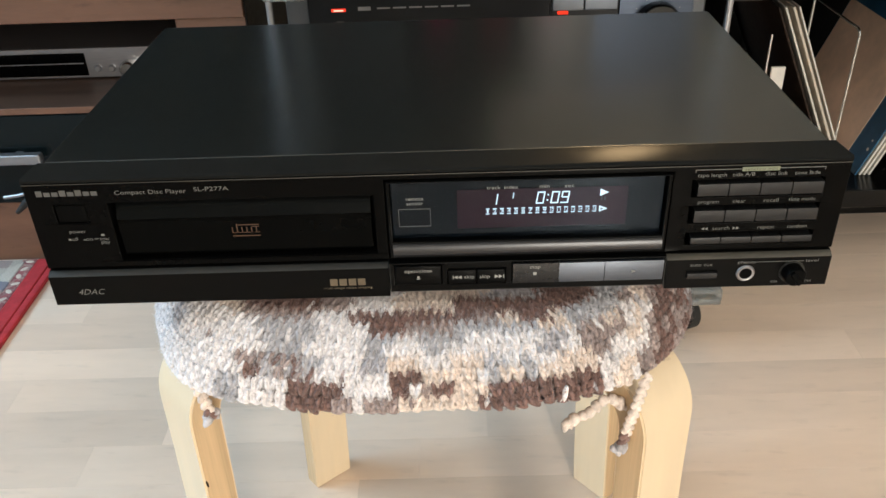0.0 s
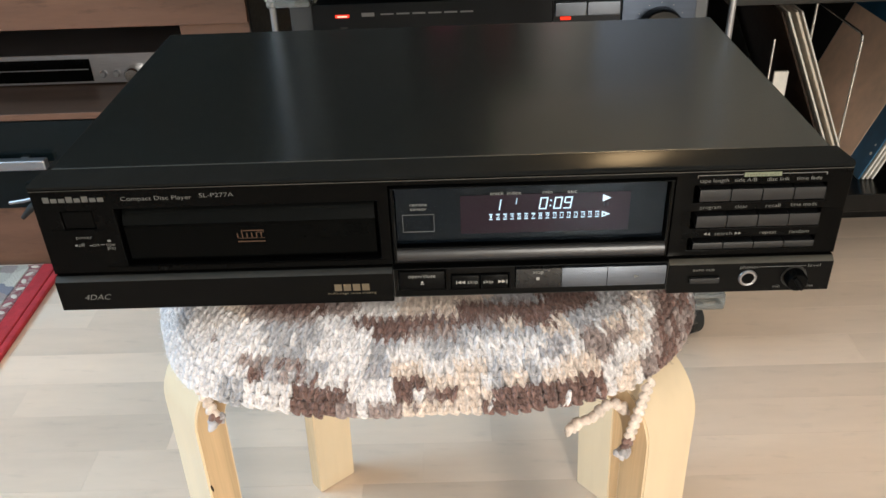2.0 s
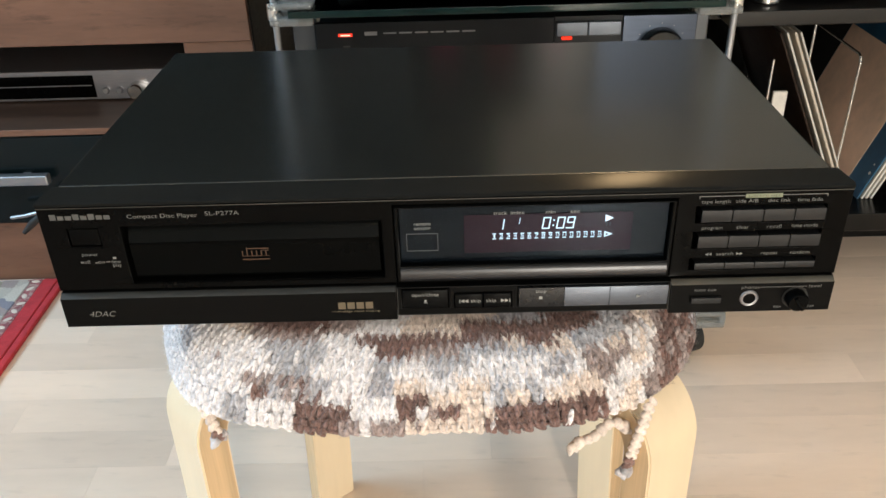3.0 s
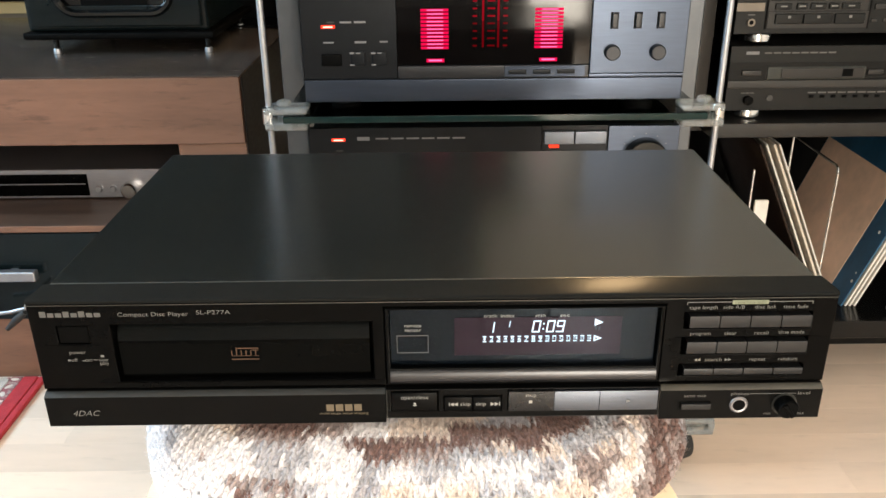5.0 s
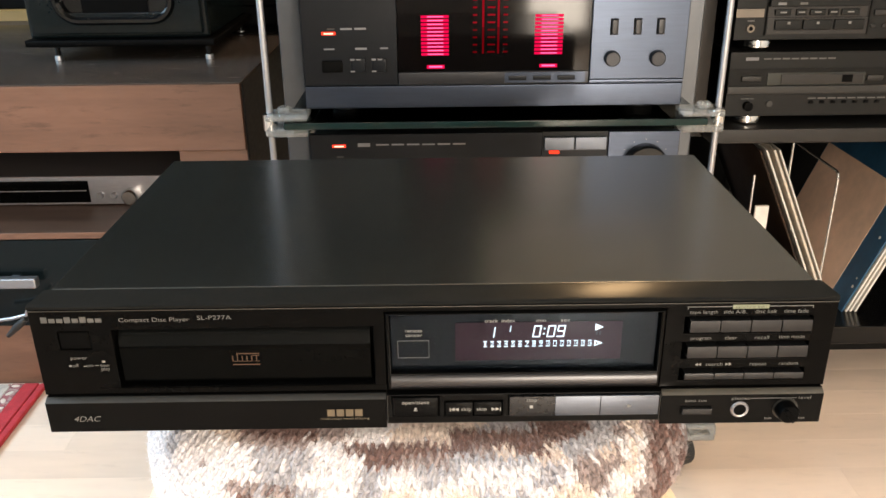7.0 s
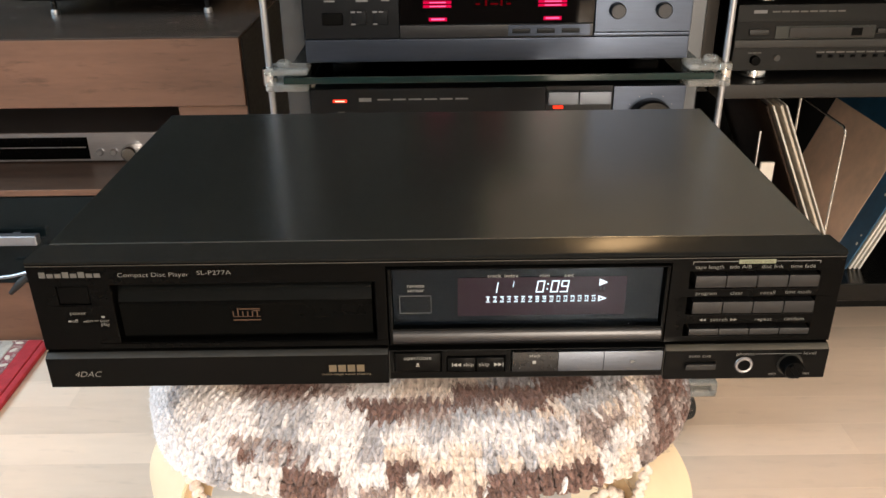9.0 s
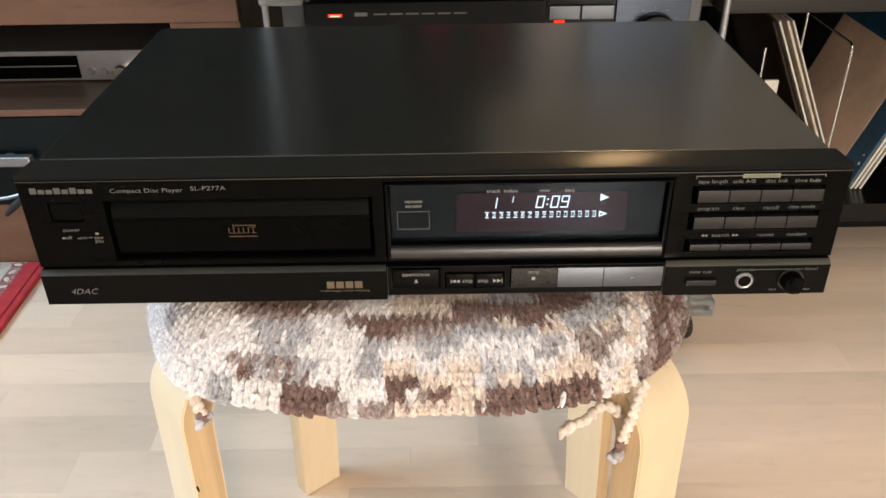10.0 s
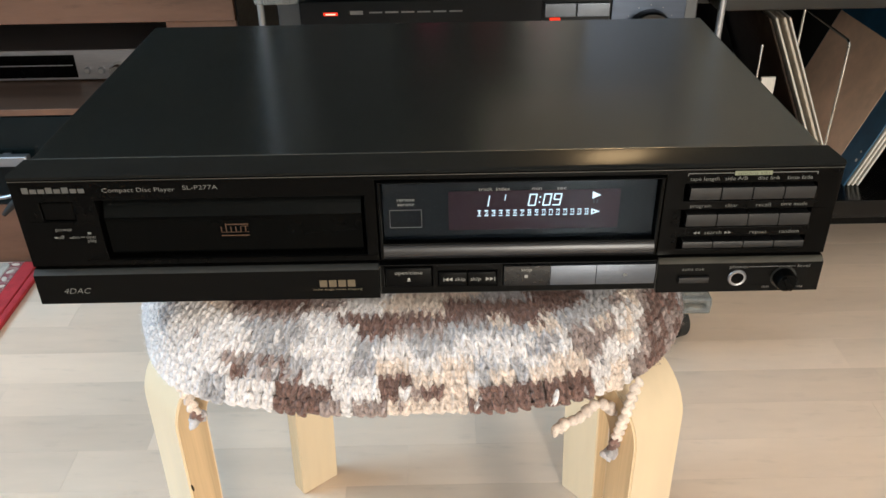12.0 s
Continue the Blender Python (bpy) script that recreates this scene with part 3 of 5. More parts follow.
    me.polygons.foreach_set("material_index", index)
    fz = new("fuzz", me)
    fz.parent = t
    tagged(fz, "loose wool fibres", kind="stuff")
    # the ties that hang from the hem
    for deg, cords in ((229, [[(0, 0, 0), (0.004, 0, -0.016), (0.006, 0, -0.030)]]),
                       (312, [[(0.002, -0.011, 0.004), (-0.003, -0.011, -0.024), (-0.007, -0.007, -0.054)],
                              [(-0.005, -0.001, -0.030), (-0.013, -0.002, -0.022), (-0.020, -0.003, -0.021), (-0.026, -0.003, -0.031), (-0.030, -0.003, -0.034), (-0.038, -0.003, -0.037)]])):
        a = radians(deg)
        start = cover_point(0.0, a)
        start = Vector((start.x * 0.98, start.y * 0.98, start.z))
        beads = []
        for ci, cord in enumerate(cords):
            for p, q in zip(cord, cord[1:]):
                last = q == cord[-1]
                p, q = Vector(p), Vector(q)
                steps = max(2, int((q - p).length / 0.0027))
                for k in range(steps):
                    c = start + p.lerp(q, (k + 0.5) / steps)
                    along = (q - p).normalized() + Vector((0.5 * (-1) ** k, 0, 0.2))
                    w = 0.0033 if ci else 0.0023
                    c = c + Vector((0.0009 * (-1) ** k, 0.0006 * (-1) ** k, 0))
                    beads.append((c, along, (0, -1, 0), 0.0040, w, w, 3 if not ci and last and k > 0.55 * steps else 1))
            end = start + Vector(cord[-1])
            for k in range(5):
                off = Vector((rnd.uniform(-1, 1), rnd.uniform(-1, 1), rnd.uniform(-1.4, 0.4))) * 0.0035
                beads.append((end + off, (rnd.uniform(-1, 1), rnd.uniform(-1, 1), 1), (0, -1, 0), 0.0042, 0.0028, 0.0028, (2 if k % 2 else 5) if not ci else 1))
        tie = blobs_mesh("tie_cord", beads, yarns)
        tie.parent = t
        tagged(tie, "knotted crochet tie", kind="stuff")
    t.matrix_world = COVER
    return t


stool_cover()


# ---- the disc player ----
PX, PZ0, PZ1, PZT, PD = 0.2155, 0.486, 0.560, 0.5648, 0.2505


def seven_segment(digit, x, z, w, h, material, parent, y, slant=0.14):
    on = {0: "abcdef", 1: "bc", 9: "abcdfg"}[digit]
    s = w * 0.165
    cells = {"a": (0, w, h - s, h), "g": (0.1 * w, 0.9 * w, h / 2 - s / 2, h / 2 + s / 2), "d": (0, w, 0, s),
             "b": (w - s, w, h / 2, h - s * 0.6), "c": (w - s, w, s * 0.6, h / 2), "f": (0, s, h / 2, h - s * 0.6), "e": (0, s, s * 0.6, h / 2)}
    bm = bmesh.new()
    for c in on:
        x0, x1, z0, z1 = cells[c]
        box(bm, x + x0 + s * 0.06, x + x1 - s * 0.06, y - 0.0002, y, z + z0 + s * 0.1, z + z1 - s * 0.1)
    for v in bm.verts:
        v.co.x += (v.co.z - z) * slant
    return part("digit", bm, material, parent)


def button(name, x0, x1, z0, z1, y0, y1, material, parent, bevel=0.0005):
    ob = part(name, slab(x0, x1, y0, y1, z0, z1, bevel=bevel, segments=2), material, parent)
    ob.modifiers.clear()
    return ob


def bowed_key(name, x0, x1, z0, z1, y0, y1, bow, material, parent):
    """A key whose front bulges towards -y, so that it is proud in the middle of its height."""
    bm = bmesh.new()
    prof = [(y0 + bow * (2 * k / 10 - 1) ** 2, z0 + (z1 - z0) * k / 10) for k in range(11)] + [(y1, z1), (y1, z0)]
    ends = [[bm.verts.new((x, y, z)) for y, z in prof] for x in (x0, x1)]
    for ring in ends:
        bm.faces.new(ring)
    for k in range(len(prof)):
        bm.faces.new((ends[0][k], ends[0][(k + 1) % len(prof)], ends[1][(k + 1) % len(prof)], ends[1][k]))
    bmesh.ops.recalc_face_normals(bm, faces=bm.faces)
    return part(name, bm, material, parent)


def glyph_blocks(x, z, w, h, tall, y, material, parent, name):
    """A maker's mark as a row of plain blocks; tall says which of them stand higher."""
    step = w / len(tall)
    bars([(x + k * step, x + (k + 0.80) * step, z, z + h * (1.0 if c == "1" else 0.72)) for k, c in enumerate(tall)], y, material, parent, name)


def disc_player():
    t = thing("disc_player", (0, 0.13, 0.476), "black compact disc player on the crocheted stool cover", "disc player")
    # the sheet steel cover: a folded top with two sides, and a tray below
    part("top_cover", slab(-0.2088, 0.2088, 0.0152, PD, 0.4905, PZT, bevel=0.0016, segments=3), black_sheet, t, "satin black painted steel cover")
    part("base_tray", slab(-0.2075, 0.2075, 0.012, PD - 0.002, 0.4862, 0.4903), black_plastic, t)
    for x in (-0.165, 0.165):
        for y in (0.04, 0.225):
            part("foot", lathe(bmesh.new(), [(0.014, 0.4745), (0.0155, 0.4765), (0.0155, 0.4861)], (x, y, 0), n=20), rubber, t)
    # upper front with the openings of tray, display and buttons
    tray, win = (-0.1730, -0.0330, 0.5120, 0.5476), (-0.0265, 0.1240, 0.5085, 0.5562)
    rows = [(0.1345, 0.2030, 0.5412, 0.5510), (0.1345, 0.2030, 0.5253, 0.5355), (0.1345, 0.2030, 0.5117, 0.5190)]
    power = (-0.2020, -0.1850, 0.5360, 0.5470)
    front = part("front_panel", sheet_with_holes(-PX, PX, 0.5075, PZ1 - 0.0003, 0.0, 0.0142, [tray, win, power, *rows], 0.0007), bezel_plastic, t)
    brow = bmesh.new()
    prof = [(0.0002, PZ1 + 0.0002), (0.0, PZ1 + 0.0016), (0.0012, PZ1 + 0.0028), (0.0147, PZT + 0.0003), (0.0147, PZ1 + 0.0002)]
    a = [brow.verts.new((-PX + max(0.0, y - 0.001) * 0.33, y, z)) for y, z in prof]
    b = [brow.verts.new((PX - max(0.0, y - 0.001) * 0.33, y, z)) for y, z in prof]
    brow.faces.new(a)
    brow.faces.new(b)
    for k in range(5):
        brow.faces.new((a[k], a[(k + 1) % 5], b[(k + 1) % 5], b[k]))
    bmesh.ops.recalc_face_normals(brow, faces=brow.faces)
    part("brow", brow, brow_plastic, t, "sloping black plastic brow")
    # the front edge's highlight, painted as a thin paler strip
    part("edge_highlight", slab(-PX + 0.0003, PX - 0.0003, -0.0003, 0.0, PZ1 - 0.0007, PZ1 - 0.0003), highlight_grey, t, "thin pale strip painted as the highlight on the worn front edge")
    part("front_backing", slab(-0.2075, 0.2075, 0.0143, 0.0149, 0.509, 0.559), pit_black, t)
    part("power_button", slab(power[0] + 0.0003, power[1] - 0.0003, 0.0004, 0.0140, power[2] + 0.0003, power[3] - 0.0003, bevel=0.0008, segments=2), pit_black, t)
    # the drawer
    prof = [(0.0140, 0.5130), (0.0045, 0.5130), (0.0038, 0.5136)]
    prof += [(0.0036 + 0.0046 * (k / 8) ** 2, 0.5325 + 0.0118 * k / 8) for k in range(9)] + [(0.0140, 0.5443)]
    dr = bmesh.new()
    ends = [[dr.verts.new((x, y, z)) for y, z in prof] for x in (-0.1718, -0.0352)]
    for ring in ends:
        dr.faces.new(ring)
    for k in range(len(prof)):
        f = dr.faces.new((ends[0][k], ends[0][(k + 1) % len(prof)], ends[1][(k + 1) % len(prof)], ends[1][k]))
        f.material_index = int(k >= 5)
    bmesh.ops.recalc_face_normals(dr, faces=dr.faces)
    drawer = part("disc_drawer", dr, [drawer_black, drawer_lip], t, "glossy black disc drawer")
    bars([(-0.1110, -0.0960, 0.5232, 0.5239), (-0.1110, -0.0985, 0.5254, 0.5258), (-0.1075, -0.0960, 0.5300, 0.5307), (-0.1000, -0.0960, 0.5254, 0.5258), (-0.1000, -0.0960, 0.5290, 0.5294)] +
         [(-0.1110 + 0.0026 * k, -0.1104 + 0.0026 * k, 0.5254, 0.5310 if k == 1 else 0.5290) for k in range(6)], 0.0036, print_copper, drawer, "logo_plate")
    # the display window
    frame_ = part("window_frame", sheet_with_holes(win[0] + 0.0006, win[1] - 0.0006, win[2] + 0.0004, win[3] - 0.0006, -0.0012, 0.012,
                                                   [(-0.0240, 0.1215, 0.5188, 0.5548)], 0.0005), black_plastic, t)
    pane = part("display_pane", slab(-0.0239, 0.1214, 0.0002, 0.0012, 0.5189, 0.5547, bevel=0.0003), smoke_glass, t, "smoked display pane")
    strip = bmesh.new()
    for k in range(8):
        a0, a1 = math.pi * k / 8, math.pi * (k + 1) / 8
        z0, z1 = 0.5140 + 0.0040 * math.cos(a0), 0.5140 + 0.0040 * math.cos(a1)
        y0, y1 = -0.0012 - 0.0022 * math.sin(a0), -0.0012 - 0.0022 * math.sin(a1)
        strip.faces.new([strip.verts.new(p) for p in ((-0.0240, y0, z0), (0.1215, y0, z0), (0.1215, y1, z1), (-0.0240, y1, z1))])
    bmesh.ops.remove_doubles(strip, verts=strip.verts, dist=1e-6)
    bmesh.ops.holes_fill(strip, edges=strip.edges)
    bmesh.ops.recalc_face_normals(strip, faces=strip.faces)
    part("trim_strip", strip, strip_steel, t, "rounded dark metal strip")
    module = part("display_module", slab(-0.0235, 0.1210, 0.0036, 0.0115, 0.5190, 0.5545), display_black, t)
    part("display_filter", slab(0.0112, 0.1018, 0.0030, 0.0035, 0.5245, 0.5478), display_maroon, module)
    yd = 0.0029
    dz = -0.0022
    for digit, x, z, w, h in ((1, 0.0285, 0.5405, 0.0038, 0.0072), (1, 0.0385, 0.5440, 0.0026, 0.0042), (0, 0.0530, 0.5408, 0.0042, 0.0072),
                              (0, 0.0607, 0.5408, 0.0042, 0.0072), (9, 0.0660, 0.5408, 0.0042, 0.0072)):
        seven_segment(digit, x, z + dz, w, h, segment_white, module, yd)
    bars([(0.0589, 0.0596, 0.5425 + dz, 0.5433 + dz), (0.0592, 0.0599, 0.5456 + dz, 0.5464 + dz)], yd, segment_white, module, "colon_dot")
    for k in range(16):
        x = 0.0264 + 0.0038 * k
        bars([(x + 0.0001, x + 0.0021, 0.5351 + dz, 0.5355 + dz), (x + 0.0001, x + 0.0021, 0.5382 + dz, 0.5386 + dz)], yd, segment_white, module, "track_bar")
        lettering(str(k + 1), x + 0.00115, yd - 0.0001, 0.53685 + dz, 0.0021, segment_white, module, width=0.0008 if k == 0 else 0.0018, name="track_number")
    for z, h, filled in ((0.5466 + dz, 0.0022, True), (0.5368 + dz, 0.0019, False)):
        tri = bmesh.new()
        v = [tri.verts.new((x, yd - 0.0002, zz)) for x, zz in ((0.0870, z - h), (0.0870 + 0.0046, z), (0.0870, z + h))]
        tri.faces.new(v)
        if not filled:
            w = [tri.verts.new((x, yd - 0.0004, zz)) for x, zz in ((0.0877, z - h * 0.45), (0.0894, z), (0.0877, z + h * 0.45))]
            f = tri.faces.new(w)
            f.material_index = 1
        part("play_mark", tri, [segment_white, display_maroon], module)
    bars([(0.0875, 0.0885, 0.5418 + dz, 0.5440 + dz), (0.0893, 0.0903, 0.5418 + dz, 0.5440 + dz)], yd, segment_dim, module, "pause_mark")
    yg = 0.0001
    for words, x, w in (("track", 0.0305, 0.0072), ("index", 0.0396, 0.0072), ("min", 0.0572, 0.0050), ("sec", 0.0702, 0.0050)):
        lettering(words, x, yg, 0.5503, 0.0022, key_print, pane, width=w)
    lettering("remote", -0.0112, yg, 0.5449, 0.0022, key_print, pane, width=0.0090)
    lettering("sensor", -0.0112, yg, 0.5422, 0.0022, key_print, pane, width=0.0088)
    bars([(-0.0200, -0.0030, 0.5388, 0.5390), (-0.0200, -0.0030, 0.5283, 0.5285), (-0.0200, -0.0198, 0.5285, 0.5388), (-0.0032, -0.0030, 0.5285, 0.5388)],
         yg, ledge_print, pane, "sensor_outline")
    # the three rows of small buttons
    for (x0, x1, z0, z1), top in zip(rows, (0.5493, 0.5335, 0.5167)):
        for k in range(4):
            a = 0.1372 + 0.01645 * k
            bowed_key("button", a, a + 0.0158, z0 + 0.0012, top, -0.0016, 0.014, 0.00025, button_grey, t)
    yf = -0.0001
    for words, x, z, w in (("tape length", 0.1440, 0.5540, 0.0150), ("side A/B", 0.1602, 0.5540, 0.0115), ("disc link", 0.1770, 0.5540, 0.0115),
                           ("time fade", 0.1932, 0.5540, 0.0132), ("program", 0.1440, 0.5382, 0.0110), ("clear", 0.1602, 0.5382, 0.0066),
                           ("recall", 0.1770, 0.5382, 0.0076), ("time mode", 0.1932, 0.5385, 0.0140), ("search", 0.1530, 0.5218, 0.0092),
                           ("repeat", 0.1770, 0.5218, 0.0090), ("random", 0.1938, 0.5218, 0.0104), ("power", -0.1930, 0.5310, 0.0088),
                           ("off", -0.1955, 0.5262, 0.0034), ("on", -0.1877, 0.5262, 0.0036), ("timer", -0.1795, 0.5262, 0.0052), ("play", -0.1795, 0.5240, 0.0046)):
        lettering(words, x, yf, z, 0.0023, print_grey, front, width=w)
    bars([(-0.1990, -0.1975, 0.5256, 0.5266), (-0.1910, -0.1895, 0.5256, 0.5260), (-0.1850, -0.1828, 0.5261, 0.5264), (-0.1808, -0.1790, 0.5280, 0.5292)], 0.0, print_grey, front)
    for s, x in ((-1, 0.1432), (1, 0.1600)):
        tri = bmesh.new()
        for k in (0, 1):
            cx = x + k * 0.0018
            tri.faces.new([tri.verts.new(p) for p in ((cx - s * 0.0008, -0.0002, 0.5209), (cx + s * 0.0009, -0.0002, 0.5218), (cx - s * 0.0008, -0.0002, 0.5227))])
        part("search_mark", tri, print_grey, front)
    part("name_plate", slab(0.1590, 0.1782, -0.0004, 0.0, 0.5560, 0.5583), plate_sage, front)
    lettering("synchro edit", 0.1686, -0.0005, 0.55715, 0.0020, print_dark, front, width=0.0168)
    bars([(0.1350, 0.1588, 0.5571, 0.5574), (0.1784, 0.2020, 0.5571, 0.5574), (0.1350, 0.1353, 0.5558, 0.5571), (0.2017, 0.2020, 0.5558, 0.5571)], 0.0, print_grey, front, "bracket_line")
    lettering("Compact Disc Player", -0.1680, yf, 0.5537, 0.0026, print_grey, front, align="LEFT", width=0.0375)
    lettering("SL-P277A", -0.1262, yf, 0.5545, 0.0026, print_grey, front, align="LEFT", width=0.0180)
    # the maker's mark, as plain blocks
    glyph_blocks(-0.2090, 0.5526, 0.0330, 0.0034, "10010100", 0.0, mark_grey, front, "mark_bar")
    # lower front: it stands a little proud, with a pale ledge along its top
    for x0, x1 in ((-PX + 0.0008, -0.0272), (0.1252, PX - 0.0008)):
        low = bmesh.new()
        prof = [(0.02, PZ0), (-0.0040, PZ0), (-0.0040, 0.5046), (-0.0008, 0.5068), (0.02, 0.5068)]
        a = [low.verts.new((x0, y, z)) for y, z in prof]
        b = [low.verts.new((x1, y, z)) for y, z in prof]
        low.faces.new(a)
        low.faces.new(b)
        for k in range(5):
            f = low.faces.new((a[k], a[(k + 1) % 5], b[(k + 1) % 5], b[k]))
            f.material_index = 1 if k == 2 else 0
        bmesh.ops.recalc_face_normals(low, faces=low.faces)
        lower = part("lower_panel", low, [black_plastic, ledge_grey if x0 < 0 else ledge_beige], t, "black lower panel with a pale ledge")
    yl = -0.0041
    glyph_blocks(-0.0600, 0.4940, 0.0205, 0.0044, "1111", -0.0040, mark_gold, lower, "logo_bar")
    lettering("multi-stage noise shaping", -0.0505, yl, 0.4924, 0.0014, print_gold, lower, width=0.0270)
    lettering("4DAC", -0.2010, yl, 0.4942, 0.0038, print_grey, lower, align="LEFT", width=0.0150, slant=0.35)
    # the transport keys
    keys = [(-0.0240, 0.0020, 0.4934, 0.5060), (0.0050, 0.0370, 0.4931, 0.5028), (0.0405, 0.1235, 0.4930, 0.5062)]
    deck = part("key_panel", sheet_with_holes(-0.0268, 0.1248, 0.4885, 0.5072, -0.0038, 0.012, keys, 0.0005), black_plastic, t)
    part("key_backing", slab(-0.026, 0.124, 0.010, 0.0118, 0.4890, 0.5068), pit_black, t)
    bars([(-0.0266, 0.1246, 0.4887, 0.4890), (-0.0266, -0.0263, 0.4890, 0.5068), (0.1243, 0.1246, 0.4890, 0.5068)], -0.0038, ledge_grey, deck, "outline")
    k1 = button("open_close_key", -0.0236, 0.0016, 0.4938, 0.5056, -0.0050, 0.009, black_plastic, t)
    k2 = button("skip_key", 0.0054, 0.0208, 0.4935, 0.5024, -0.0050, 0.009, black_plastic, t)
    k3 = button("skip_key", 0.0212, 0.0366, 0.4935, 0.5024, -0.0050, 0.009, black_plastic, t)
    k4 = bowed_key("stop_key", 0.0409, 0.0658, 0.4934, 0.5058, -0.0058, 0.009, 0.0004, button_dark, t)
    k5 = bowed_key("pause_key", 0.0662, 0.0908, 0.4934, 0.5058, -0.0058, 0.009, 0.0004, button_steel, t)
    k6 = bowed_key("play_key", 0.0912, 0.1231, 0.4934, 0.5058, -0.0058, 0.009, 0.0004, button_steel, t)
    lettering("open/close", -0.0110, -0.0051, 0.5028, 0.0025, key_print, k1, width=0.0150)
    lettering("skip", 0.0170, -0.0051, 0.4981, 0.0024, key_print, k2, width=0.0056)
    lettering("skip", 0.0255, -0.0051, 0.4981, 0.0024, key_print, k3, width=0.0056)
    lettering("stop", 0.0530, -0.0059, 0.5040, 0.0024, key_print, k4, width=0.0058)
    bars([(0.0520, 0.0538, 0.4988, 0.5006)], -0.0058, key_print, k4, "stop_mark")
    bars([(-0.0120, -0.0100, 0.4974, 0.4978), (-0.0116, -0.0104, 0.4982, 0.4994)], -0.0050, key_print, k1, "eject_mark")
    for s, x, key in ((-1, 0.0096, k2), (1, 0.0320, k3)):
        tri = bmesh.new()
        for k in (0, 1):
            cx = x + k * 0.0022
            tri.faces.new([tri.verts.new(p) for p in ((cx - s * 0.0010, -0.0052, 0.4969), (cx + s * 0.0011, -0.0052, 0.4981), (cx - s * 0.0010, -0.0052, 0.4993))])
        box(tri, x + (0.0037 if s > 0 else -0.0017), x + (0.0041 if s > 0 else -0.0013), -0.0053, -0.0051, 0.4969, 0.4993)
        part("skip_mark", tri, key_print, key)
    tri = bmesh.new()
    tri.faces.new([tri.verts.new(p) for p in ((0.1058, -0.0060, 0.4984), (0.1084, -0.0060, 0.4995), (0.1058, -0.0060, 0.5006))])
    part("play_mark", tri, print_grey, k6)
    # cue button, socket and level knob
    part("cue_recess", slab(0.1358, 0.1534, -0.0043, -0.0040, 0.4930, 0.4974), pit_black, t)
    bowed_key("cue_button", 0.1368, 0.1530, 0.4932, 0.4966, -0.0060, -0.0043, 0.00012, button_grey, t)
    for words, x, z, w in (("auto cue", 0.1442, 0.5011, 0.0120), ("phones", 0.1690, 0.5021, 0.0098), ("level", 0.2045, 0.5021, 0.0066), ("min", 0.1858, 0.4889, 0.0038), ("max", 0.2042, 0.4889, 0.0042)):
        lettering(words, x, yl, z, 0.0021, print_grey, lower, width=w)
    bars([(0.1745, 0.2000, 0.5020, 0.5022)], -0.0040, print_grey, lower, "guide_line")
    ring = lathe(bmesh.new(), [(0.0035, -0.0040), (0.0035, -0.0050), (0.0044, -0.0052), (0.0051, -0.0046), (0.0051, -0.0040)], (0.1690, 0, 0.4951), "Y", 28)
    sock = part("phones_socket", ring, receiver_silver, t, "chrome headphone socket")
    part("socket_hole", lathe(bmesh.new(), [(0.0035, -0.0047), (0.0035, -0.0041)], (0.1690, 0, 0.4951), "Y", 20), pit_black, sock)
    part("knob_ring", lathe(bmesh.new(), [(0.0059, -0.0042), (0.0070, -0.0044), (0.0070, -0.0039)], (0.1945, 0, 0.4951), "Y", 32), ridge_grey, t)
    knob = lathe(bmesh.new(), [(0.0058, -0.0044), (0.0058, -0.0096), (0.0050, -0.0108)], (0.1945, 0, 0.4951), "Y", 32)
    kn = part("level_knob", knob, pit_black, t)
    grip = bmesh.new()
    box(grip, -0.0014, 0.0014, -0.0126, -0.0104, -0.0046, 0.0046, 0.0008, 2)
    bmesh.ops.transform(grip, matrix=Matrix.Translation((0.1945, 0, 0.4951)) @ Matrix.Rotation(radians(-35), 4, "Y"), verts=grip.verts)
    part("knob_grip", grip, pit_black, kn)
    return t


disc_player()

# ---- the glass rack with the two amplifiers ----
AY, AX0, AX1 = 0.555, -0.147, 0.287


